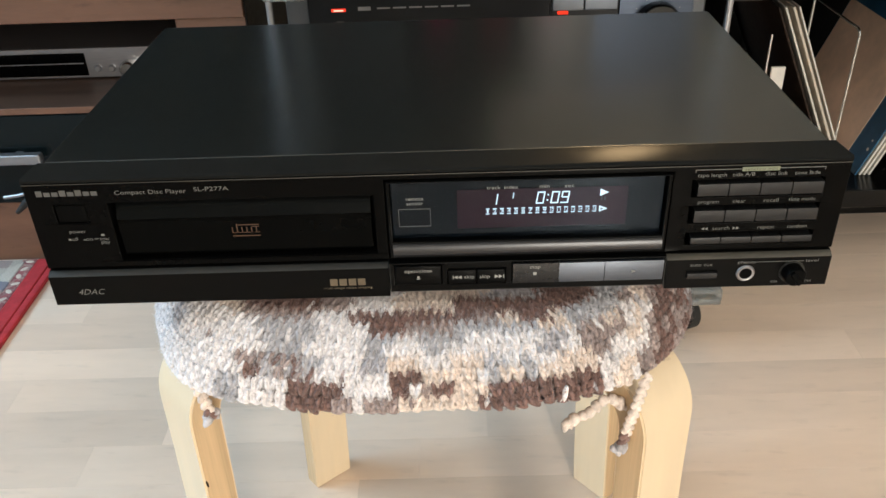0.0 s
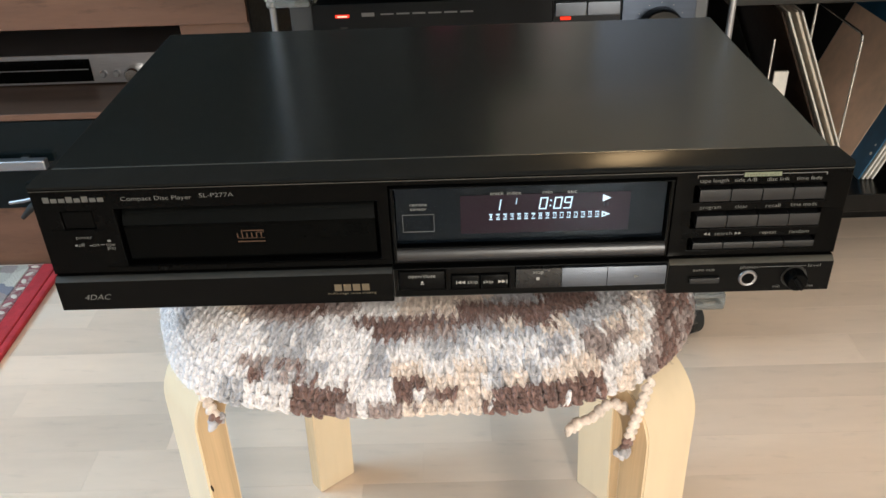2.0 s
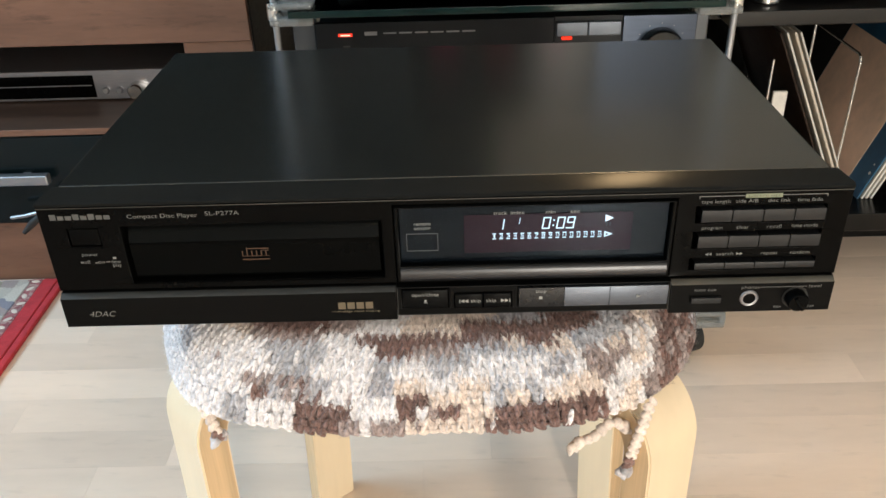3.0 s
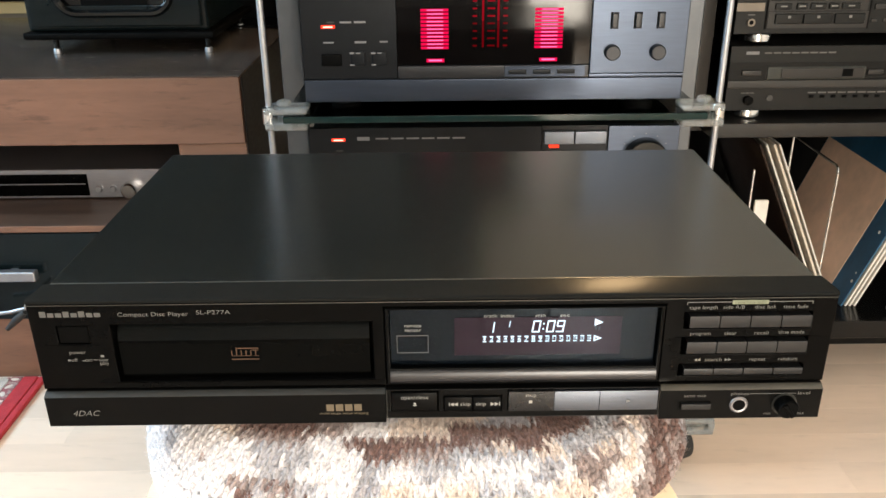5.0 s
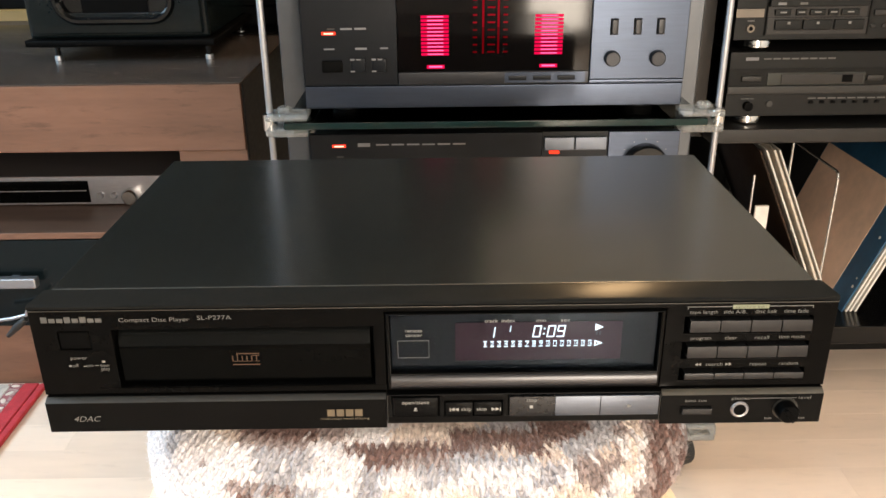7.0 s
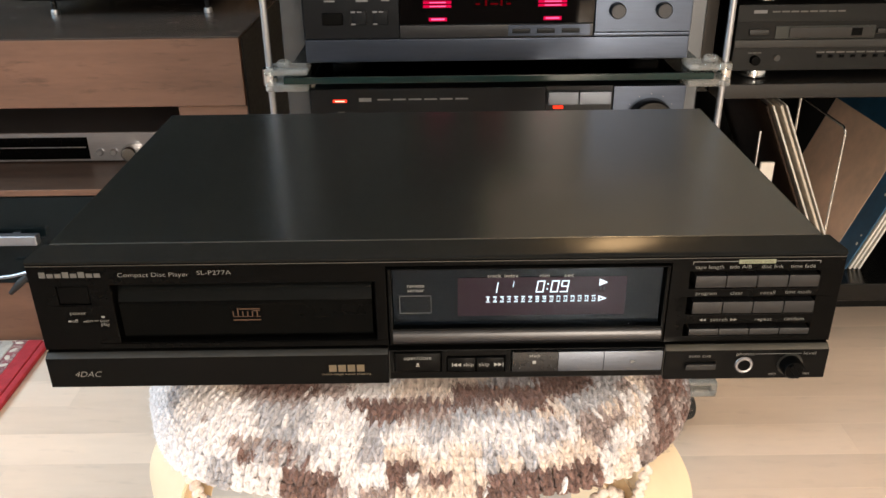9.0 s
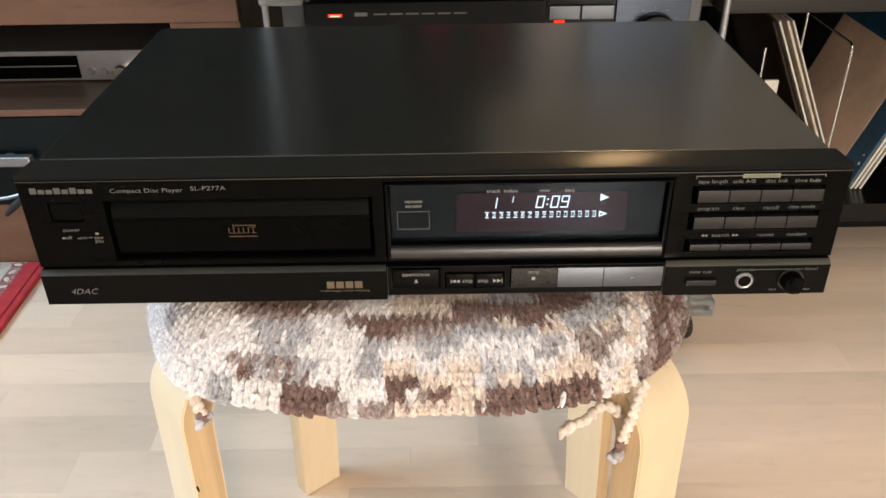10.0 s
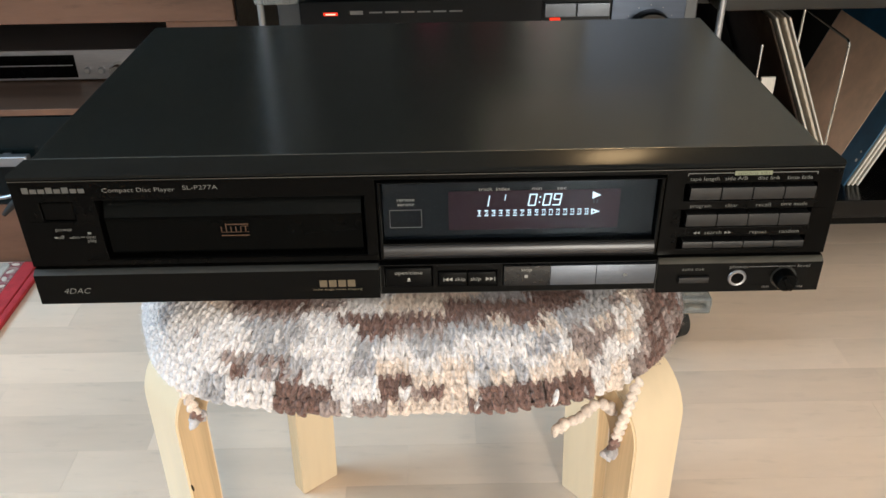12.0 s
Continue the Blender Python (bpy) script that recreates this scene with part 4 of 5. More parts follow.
def power_amplifier():
    t = thing("power_amplifier", (0.07, 0.75, 0.527), "dark power amplifier with glowing red level meters on a glass shelf", "amplifier")
    part("case", slab(AX0 + 0.003, 0.2835 - 0.003, AY + 0.012, AY + 0.36, 0.533, 0.745, bevel=0.002), amp_black, t)
    part("left_panel", slab(AX0, -0.041, AY, AY + 0.012, 0.5575, 0.746, bevel=0.0008), amp_black, t)
    part("lower_strip", slab(AX0, 0.2835, AY - 0.001, AY + 0.012, 0.5315, 0.5570, bevel=0.001), amp_grey, t)
    part("corner_strip", slab(0.1760, 0.2835, AY - 0.001, AY + 0.012, 0.5574, 0.5616, bevel=0.0006), amp_grey, t)
    win = part("meter_window", slab(-0.0405, 0.1755, AY + 0.001, AY + 0.012, 0.5725, 0.746), amp_window, t, "glossy black meter window")
    part("window_ledge", slab(-0.0405, 0.1755, AY - 0.0015, AY + 0.012, 0.5575, 0.5722, bevel=0.001), amp_mid, t)
    plate = part("switch_plate", slab(0.080, 0.171, AY - 0.003, AY - 0.0015, 0.5595, 0.5715), amp_grey, t)
    for x in (0.0945, 0.122, 0.1495):
        part("plate_button", slab(x - 0.010, x + 0.010, AY - 0.0045, AY - 0.003, 0.5625, 0.5675, bevel=0.0006), amp_black, plate)
    part("right_panel", slab(0.1760, 0.2835, AY - 0.002, AY + 0.012, 0.5620, 0.746, bevel=0.001), amp_grey, t, "brushed grey control panel")
    for x in (0.2000, 0.2510):
        k = part("dial_knob", lathe(bmesh.new(), [(0.0086, AY - 0.002), (0.0086, AY - 0.009), (0.0078, AY - 0.0105)], (x, 0, 0.5860), "Y", 32), amp_black, t)
        part("knob_face", lathe(bmesh.new(), [(0.0072, AY - 0.0104), (0.0070, AY - 0.0109)], (x, 0, 0.5860), "Y", 28), amp_mid, k)
    for x in (0.2005, 0.2265, 0.2520):
        s = part("lever_slot", slab(x - 0.0042, x + 0.0048, AY - 0.0024, AY - 0.002, 0.6115, 0.6295), pit_black, t)
        part("lever", slab(x - 0.0030, x + 0.0042, AY - 0.006, AY - 0.0024, 0.6125, 0.6285, bevel=0.0008), button_grey, s)
    # level meters: stacked lit bars and their base marks
    for x0, x1 in ((-0.0140, 0.0170), (0.1130, 0.1445)):
        for k in range(11):
            z = 0.5905 + 0.0041 * k
            bars([(x0, x1, z, z + 0.0029)], AY + 0.001, meter_red, win, "meter_bar")
            bars([(x0 + 0.007, x1 - 0.006, z + 0.0009, z + 0.0020)], AY + 0.0008, meter_core, win, "meter_glow")
        bars([((x0 + x1) / 2 - 0.0095, (x0 + x1) / 2 + 0.0105, 0.5758, 0.5798)], AY + 0.001, meter_red, win, "meter_mark")
        bars([((x0 + x1) / 2 - 0.0070, (x0 + x1) / 2 + 0.0080, 0.5770, 0.5788)], AY + 0.0008, meter_core, win, "meter_glow")
    for k in range(12):
        z = 0.5930 + 0.0081 * k
        for x, w in ((0.0462, 0.0048), (0.0644, 0.0085), (0.0802, 0.0050)):
            bars([(x - w / 2, x + w / 2, z, z + 0.0018)], AY + 0.001, meter_dim if k > 3 else meter_faint, win, "scale_mark")
    for x in (0.0553, 0.0723):
        bars([(x - 0.0011, x + 0.0011, 0.621, 0.700)], AY + 0.001, meter_dim, win, "scale_line")
        bars([(x - 0.0011, x + 0.0011, 0.592, 0.6205)], AY + 0.001, meter_faint, win, "scale_line")
    part("power_lamp", slab(-0.1245, -0.1090, AY - 0.001, AY, 0.6145, 0.6180, bevel=0.0003), led_red, t)
    bars([(-0.1220, -0.1115, 0.6153, 0.6168)], AY - 0.0011, led_core, t, "lamp_core")
    part("power_switch", slab(-0.1260, -0.1030, AY - 0.004, AY, 0.5735, 0.5865, bevel=0.001), pit_black, t)
    words_as_bars(-0.1035, -0.0720, 0.6210, 0.0022, AY, ledge_print, t, 2)
    words_as_bars(-0.1180, -0.1080, 0.6210, 0.0018, AY, ledge_grey, t, 1)
    words_as_bars(-0.1230, -0.1085, 0.5990, 0.0020, AY, ledge_print, t, 1)
    words_as_bars(-0.0880, -0.0720, 0.5992, 0.0026, AY, ledge_print, t, 1)
    words_as_bars(-0.0600, -0.0490, 0.5995, 0.0020, AY, ledge_print, t, 1)
    for x in (-0.092, -0.068):
        s = part("rocker_switch", slab(x - 0.001, x + 0.015, AY - 0.003, AY, 0.5735, 0.5885, bevel=0.0008), amp_black, t)
        bars([(x - 0.002, x + 0.003, 0.5865, 0.5885), (x - 0.002, x + 0.003, 0.5735, 0.5752), (x + 0.005, x + 0.010, 0.5868, 0.5882)], AY - 0.003, ledge_print, s)
    for x in (-0.105, 0.245):
        for y in (0.60, 0.87):
            part("foot", lathe(bmesh.new(), [(0.016, 0.5225), (0.018, 0.5245), (0.018, 0.533)], (x, y, 0), n=20), rubber, t)
    return t


def control_amplifier():
    t = thing("control_amplifier", (0.07, 0.75, 0.40), "slim black control amplifier with a large volume dial on the rack", "amplifier")
    part("case", slab(AX0 + 0.003, AX1 - 0.003, AY + 0.01, AY + 0.33, 0.413, 0.4995, bevel=0.002), amp_black, t)
    part("front_panel", slab(AX0, 0.1258, AY, AY + 0.01, 0.412, 0.5005, bevel=0.001), amp_black, t)
    part("key_panel", slab(0.1262, 0.2030, AY + 0.002, AY + 0.01, 0.412, 0.5005), amp_black, t)
    for x0, x1 in ((0.1280, 0.1632), (0.1642, 0.2010)):
        part("input_key", slab(x0, x1, AY - 0.004, AY + 0.002, 0.4795, 0.4950, bevel=0.0008), key_silver, t, "pale silver selector key")
        part("input_key", slab(x0, x1, AY - 0.003, AY + 0.002, 0.4600, 0.4690, bevel=0.0008), amp_black, t)
    part("key_lamp", slab(0.1345, 0.1460, AY - 0.003, AY + 0.002, 0.4752, 0.4776), led_red, t)
    part("dial_panel", slab(0.2034, AX1, AY - 0.001, AY + 0.01, 0.412, 0.5005, bevel=0.001), amp_grey, t)
    d = part("volume_dial", lathe(bmesh.new(), [(0.0255, AY - 0.001), (0.0255, AY - 0.014), (0.0235, AY - 0.017)], (0.2475, 0, 0.4610), "Y", 48), black_lacquer, t)
    for k in range(11):
        a = radians(-135 + 27 * k)
        x, z = 0.2475 + 0.0300 * math.sin(a), 0.4610 + 0.0300 * math.cos(a)
        bars([(x - 0.0005, x + 0.0005, z - 0.0005, z + 0.0005)], AY - 0.001, print_grey, t, "dial_dot")
    part("power_lamp", slab(-0.1205, -0.1045, AY - 0.001, AY, 0.4850, 0.4885, bevel=0.0003), led_red, t)
    bars([(-0.1180, -0.1070, 0.4858, 0.4873)], AY - 0.0011, led_core, t, "lamp_core")
    words_as_bars(-0.0905, -0.0730, 0.4880, 0.0048, AY, ledge_print, t, 1)
    words_as_bars(-0.0690, 0.0390, 0.4878, 0.0018, AY, ledge_print, t, 6)
    words_as_bars(-0.1160, -0.1060, 0.4735, 0.0020, AY, ledge_grey, t, 1)
    for x in (-0.105, 0.245):
        for y in (0.60, 0.85):
            part("foot", lathe(bmesh.new(), [(0.014, 0.4025), (0.016, 0.4045), (0.016, 0.413)], (x, y, 0), n=20), rubber, t)
    return t


def shade_component():
    # unseen box, added so that the rack shadows the floor on its right
    t = thing("floor_shade_component", (0.07, 0.75, 0.098), "unseen black component added on the lowest glass shelf to shade the floor", "hifi component")
    part("case", slab(AX0 + 0.003, AX1 - 0.003, AY + 0.02, AY + 0.35, 0.106, 0.235, bevel=0.002), amp_black, t)
    part("front_panel", slab(AX0, AX1, AY + 0.008, AY + 0.0198, 0.105, 0.236, bevel=0.001), amp_black, t)
    for x in (-0.105, 0.245):
        for y in (0.61, 0.87):
            part("foot", lathe(bmesh.new(), [(0.014, 0.0982), (0.016, 0.1), (0.016, 0.106)], (x, y, 0), n=16), rubber, t)
    return t


def glass_rack():
    t = thing("glass_rack", (0.069, 0.72, 0), "glass hifi rack with chrome rods and clear clamps on castors", "rack")
    for z in (0.5145, 0.3940, 0.0900):
        g = slab(-0.170, 0.308, 0.525, 0.93, z, z + 0.008, bevel=0.0012, segments=2)
        for f in g.faces:
            f.material_index = int(abs(f.normal.z) < 0.9)
        part("glass_shelf", g, [shelf_glass, glass_edge], t, "clear greenish glass shelf")
    for x, s in ((-0.1885, 1), (0.3255, -1)):
        part("rod", tube(bmesh.new(), (x, 0.548, 0.085), (x, 0.548, 0.88), 0.0038), rod_steel, t, "thin chrome rod")
        part("rear_post", slab(*((-0.199, -0.169) if s > 0 else (0.3245, 0.3455)), 0.700, 0.712, 0.07, 0.90, bevel=0.002), post_grey, t, "flat grey rear post")
        for z in (0.5185, 0.3980, 0.0940):
            c = bmesh.new()
            out = 0.043 if z < 0.1 else 0.003
            lo, hi = (x - out, x + 0.045) if s > 0 else (x - 0.045, x + out)
            box(c, lo, hi, 0.528, 0.566, z + 0.0045, z + 0.0110, 0.0025, 2)
            box(c, lo, hi, 0.528, 0.566, z - 0.0135, z - 0.0045, 0.0025, 2)
            if z < 0.1:
                for xa in (lo, hi - 0.007):
                    box(c, xa, xa + 0.007, 0.529, 0.535, z - 0.0050, z + 0.0050)
            clamp = part("clamp", c, acrylic, t, "clear acrylic shelf clamp")
            part("clamp_collar", lathe(bmesh.new(), [(0.0055, z - 0.011), (0.0085, z - 0.009), (0.0085, z + 0.009), (0.0055, z + 0.011)], (x, 0.548, 0), n=20), chrome, clamp)
            part("clamp_screw", lathe(bmesh.new(), [(0.008, z + 0.012), (0.008, z + 0.0165), (0.006, z + 0.018)], ((lo + hi) / 2 - s * 0.004, 0.548, 0), n=20), acrylic, clamp)
        for y in (0.578, 0.89):
            cx = x - s * 0.016
            w = part("castor", slab(cx - 0.014, cx + 0.014, y - 0.014, y + 0.014, 0.052, 0.0812, bevel=0.003), chrome, t)
            part("wheel", lathe(bmesh.new(), [(0.022, -0.011), (0.0265, -0.008), (0.0265, 0.008), (0.022, 0.011)], (0, 0, 0), n=28), rubber, w, "black rubber wheel").matrix_basis = pose(cx, y + 0.012, 0.0267, 0, 90, 24)
    return t


power_amplifier()
control_amplifier()
shade_component()
glass_rack()

# ---- the low wooden cabinet with its speaker and receiver ----
CY, CXR = 0.82, -0.284


def tv_cabinet():
    t = thing("media_cabinet", (-1.3, 1.1, 0), "low walnut media cabinet with dark drawer fronts", "cabinet")
    part("top_beam", slab(-2.2, CXR, CY, 1.42, 0.4050, 0.5050, bevel=0.0015), [walnut], t, "thick walnut top with a dark surface")
    part("top_sheet", slab(-2.2, CXR + 0.001, CY + 0.001, 1.42, 0.5052, 0.5075, bevel=0.0008), walnut_top, t)
    part("side_panel", slab(CXR + 0.0012, CXR + 0.004, CY + 0.002, 1.42, 0.0, 0.506, bevel=0.001), dark_board, t)
    part("stile", slab(-0.386, CXR, CY + 0.004, CY + 0.03, 0.0, 0.4048), walnut, t)
    part("shelf", slab(-2.2, -0.386, CY + 0.003, 1.40, 0.2650, 0.2750, bevel=0.001), walnut_shelf, t)
    part("shelf_edge", slab(-2.2, -0.386, CY, CY + 0.0028, 0.2648, 0.2752, bevel=0.0008), walnut, t)
    part("back_panel", slab(-2.2, CXR, 1.40, 1.42, 0.0, 0.405), dark_board, t)
    part("inner_side", slab(-0.386, -0.370, CY + 0.03, 1.40, 0.0, 0.4048), dark_board, t)
    for x0, x1 in ((-1.30, -0.390), (-2.2, -1.303)):
        d = part("drawer_front", slab(x0, x1, CY - 0.002, CY + 0.02, 0.1130, 0.2635, bevel=0.0015), blue_gloss, t, "glossy blue-black drawer front")
        hx1 = -0.630 if x0 > -1.5 else x1 - 0.24
        part("handle", slab(hx1 - 0.42, hx1, CY - 0.026, CY - 0.010, 0.1910, 0.2080, bevel=0.003, segments=2), satin_silver, d, "silver bar handle")
        for hx in (hx1 - 0.38, hx1 - 0.04):
            part("handle_stem", slab(hx - 0.006, hx + 0.006, CY - 0.011, CY - 0.002, 0.194, 0.205), satin_silver, d)
    part("plinth", slab(-2.2, -0.386, CY + 0.004, CY + 0.03, 0.0, 0.1125), walnut, t)
    part("floor_panel", slab(-2.2, -0.386, CY + 0.03, 1.40, 0.10, 0.1125), dark_board, t)
    return t


def receiver():
    y = 0.943
    t = thing("receiver", (-0.9, 1.1, 0.275), "slim silver receiver with a dark window on the cabinet shelf", "receiver")
    part("case", slab(-0.98, -0.412, y + 0.012, y + 0.30, 0.279, 0.327), receiver_silver, t)
    f = part("front_panel", slab(-0.985, -0.410, y, y + 0.012, 0.2770, 0.3275, bevel=0.002, segments=2), receiver_silver, t)
    w = part("display_window", slab(-0.960, -0.584, y - 0.002, y, 0.2820, 0.3195), gloss_black, f)
    part("window_line", slab(-0.960, -0.588, y - 0.0028, y - 0.002, 0.3020, 0.3035), receiver_silver, w)
    for x in (-0.566, -0.543):
        part("push_button", lathe(bmesh.new(), [(0.0055, y), (0.0055, y - 0.004), (0.004, y - 0.006)], (x, 0, 0.2935), "Y", 20), satin_silver, f)
    part("volume_knob", lathe(bmesh.new(), [(0.014, y), (0.014, y - 0.014), (0.011, y - 0.018)], (-0.513, 0, 0.2935), "Y", 32), chrome, f)
    for x in (-0.94, -0.45):
        for yy in (y + 0.04, y + 0.26):
            part("foot", lathe(bmesh.new(), [(0.012, 0.2752), (0.012, 0.279)], (x, yy, 0), n=16), rubber, t)
    return t


def loudspeaker():
    y = 0.998
    t = thing("loudspeaker", (-0.51, 1.15, 0.5075), "black loudspeaker on silver spikes standing on the cabinet", "loudspeaker")
    part("base_plate", slab(-0.665, -0.357, y - 0.01, y + 0.30, 0.5320, 0.5430, bevel=0.002), pit_black, t)
    part("cabinet", slab(-0.660, -0.366, y + 0.004, y + 0.28, 0.5432, 0.86, bevel=0.006, segments=2), blue_gloss, t)
    grille = sheet_with_holes(-0.650, -0.376, 0.5520, 0.85, y - 0.004, y + 0.004, [(-0.600, -0.425, 0.585, 0.68)], 0.002)
    part("baffle", grille, blue_gloss, t)
    # rounded port with a pale rim
    rim = bmesh.new()
    loops = []
    for off, yy in ((0.0, y - 0.0042), (0.004, y - 0.010), (0.009, y - 0.010), (0.013, y - 0.0042)):
        ring = []
        hw, hh, rc = 0.099 - off, 0.058 - off, 0.040 - off
        for cx, cz, a0 in ((hw - rc, hh - rc, 0), (-hw + rc, hh - rc, 90), (-hw + rc, -hh + rc, 180), (hw - rc, -hh + rc, 270)):
            for k in range(7):
                a = radians(a0 + 15 * k)
                ring.append(rim.verts.new((-0.513 + cx + rc * math.cos(a), yy, 0.624 + cz + rc * math.sin(a))))
        loops.append(ring)
    for lo, hi in zip(loops, loops[1:]):
        for i in range(len(lo)):
            rim.faces.new((lo[i], lo[(i + 1) % len(lo)], hi[(i + 1) % len(lo)], hi[i]))
    bmesh.ops.recalc_face_normals(rim, faces=rim.faces)
    part("port_rim", rim, speaker_gloss, t, "glossy rounded rim")
    part("port_floor", slab(-0.605, -0.42, y + 0.0035, y + 0.0039, 0.577, 0.688), speaker_gloss, t)
    part("port_hole", slab(-0.566, -0.460, y + 0.0005, y + 0.0034, 0.577, 0.688), pit_black, t)
    for x in (-0.622, -0.373):
        for yy in (y + 0.012, y + 0.26):
            f = part("spike", tube(bmesh.new(), (x, yy, 0.5125), (x, yy, 0.5322), 0.0035, 0.005, 16), black_lacquer, t)
            part("spike_cup", lathe(bmesh.new(), [(0.0068, 0.5077), (0.0068, 0.5135), (0.0055, 0.5155)], (x, yy, 0), n=20), rod_steel, f)
    return t


def television():
    t = thing("television", (-0.85, 1.35, 0.5075), "large black flat television on the cabinet behind the loudspeaker", "television")
    # right end is unseen; carried this far to darken the disc player's reflections
    x0, x1, z0, z1 = -1.62, 0.10, 0.552, 1.44
    part("housing", slab(x0, x1, 1.322, 1.375, z0, z1, bevel=0.004, segments=2), pit_black, t)
    part("screen", slab(x0 + 0.012, x1 - 0.012, 1.3195, 1.3218, z0 + 0.022, z1 - 0.012), gloss_black, t, "dark switched-off screen")
    # the right-hand stand is added to fill the dark gap beside the loudspeaker
    for x in (-1.40, -0.345):
        part("stand_foot", slab(x - 0.10, x + 0.10, 1.25, 1.40, 0.5078, 0.5135, bevel=0.002), pit_black, t)
        part("stand_neck", slab(x - 0.07, x + 0.07, 1.335, 1.36, 0.5136, z0 - 0.0002, bevel=0.002), pit_black, t)


tv_cabinet()
television()
receiver()
loudspeaker()

# ---- the black rack with decks and records ----
DY = 0.80


def black_rack():
    t = thing("black_rack", (0.65, 1.05, 0), "black lacquered rack with hifi decks above a record shelf", "rack")
    part("side_panel", slab(0.380, 0.400, DY + 0.02, 1.36, 0.4175, 0.72, bevel=0.001), black_lacquer, t)
    part("lower_side_panel", slab(0.380, 0.400, 1.08, 1.36, 0.0, 0.4170, bevel=0.001), black_lacquer, t)
    part("side_panel", slab(0.900, 0.920, DY + 0.02, 1.36, 0.0, 0.72, bevel=0.001), black_lacquer, t)
    part("shelf", slab(0.400, 0.900, DY - 0.02, 1.34, 0.4175, 0.4390, bevel=0.0015), deck_dark, t)
    part("base_shelf", slab(0.400, 0.900, DY - 0.01, 1.34, 0.0750, 0.1070, bevel=0.0015), black_lacquer, t)
    part("plinth", slab(0.402, 0.898, DY + 0.10, DY + 0.12, 0.0, 0.0748), black_lacquer, t)
    part("back_panel", slab(0.400, 0.900, 1.34, 1.36, 0.0, 0.72), pit_black, t)
    part("top_board", slab(0.378, 0.922, DY + 0.02, 1.36, 0.7202, 0.742, bevel=0.0015), black_lacquer, t)
    part("rail", tube(bmesh.new(), (0.735, DY + 0.012, 0.119), (0.898, DY + 0.012, 0.119), 0.004, n=14), satin_silver, t)
    for x0, y0, z0, z1, arched in ((0.497, 0.845, 0.1072, 0.348, 0), (0.588, 0.93, 0.1072, 0.378, 0), (0.629, 0.845, 0.1072, 0.350, 1)):
        w = bmesh.new()
        tube(w, (x0, y0, z0), (x0, y0, z1 - 0.010 * arched), 0.0020, n=10)
        bend = [(y0, z1 - 0.010), (y0 + 0.003, z1 - 0.003), (y0 + 0.010, z1), (1.29, z1), (1.297, z1 - 0.003), (1.30, z1 - 0.010), (1.30, z0)]
        for (ya, za), (yb, zb) in list(zip(bend, bend[1:])) * arched:
            tube(w, (x0, ya, za), (x0, yb, zb), 0.0020, n=10)
        part("divider_wire", w, chrome, t)
    return t


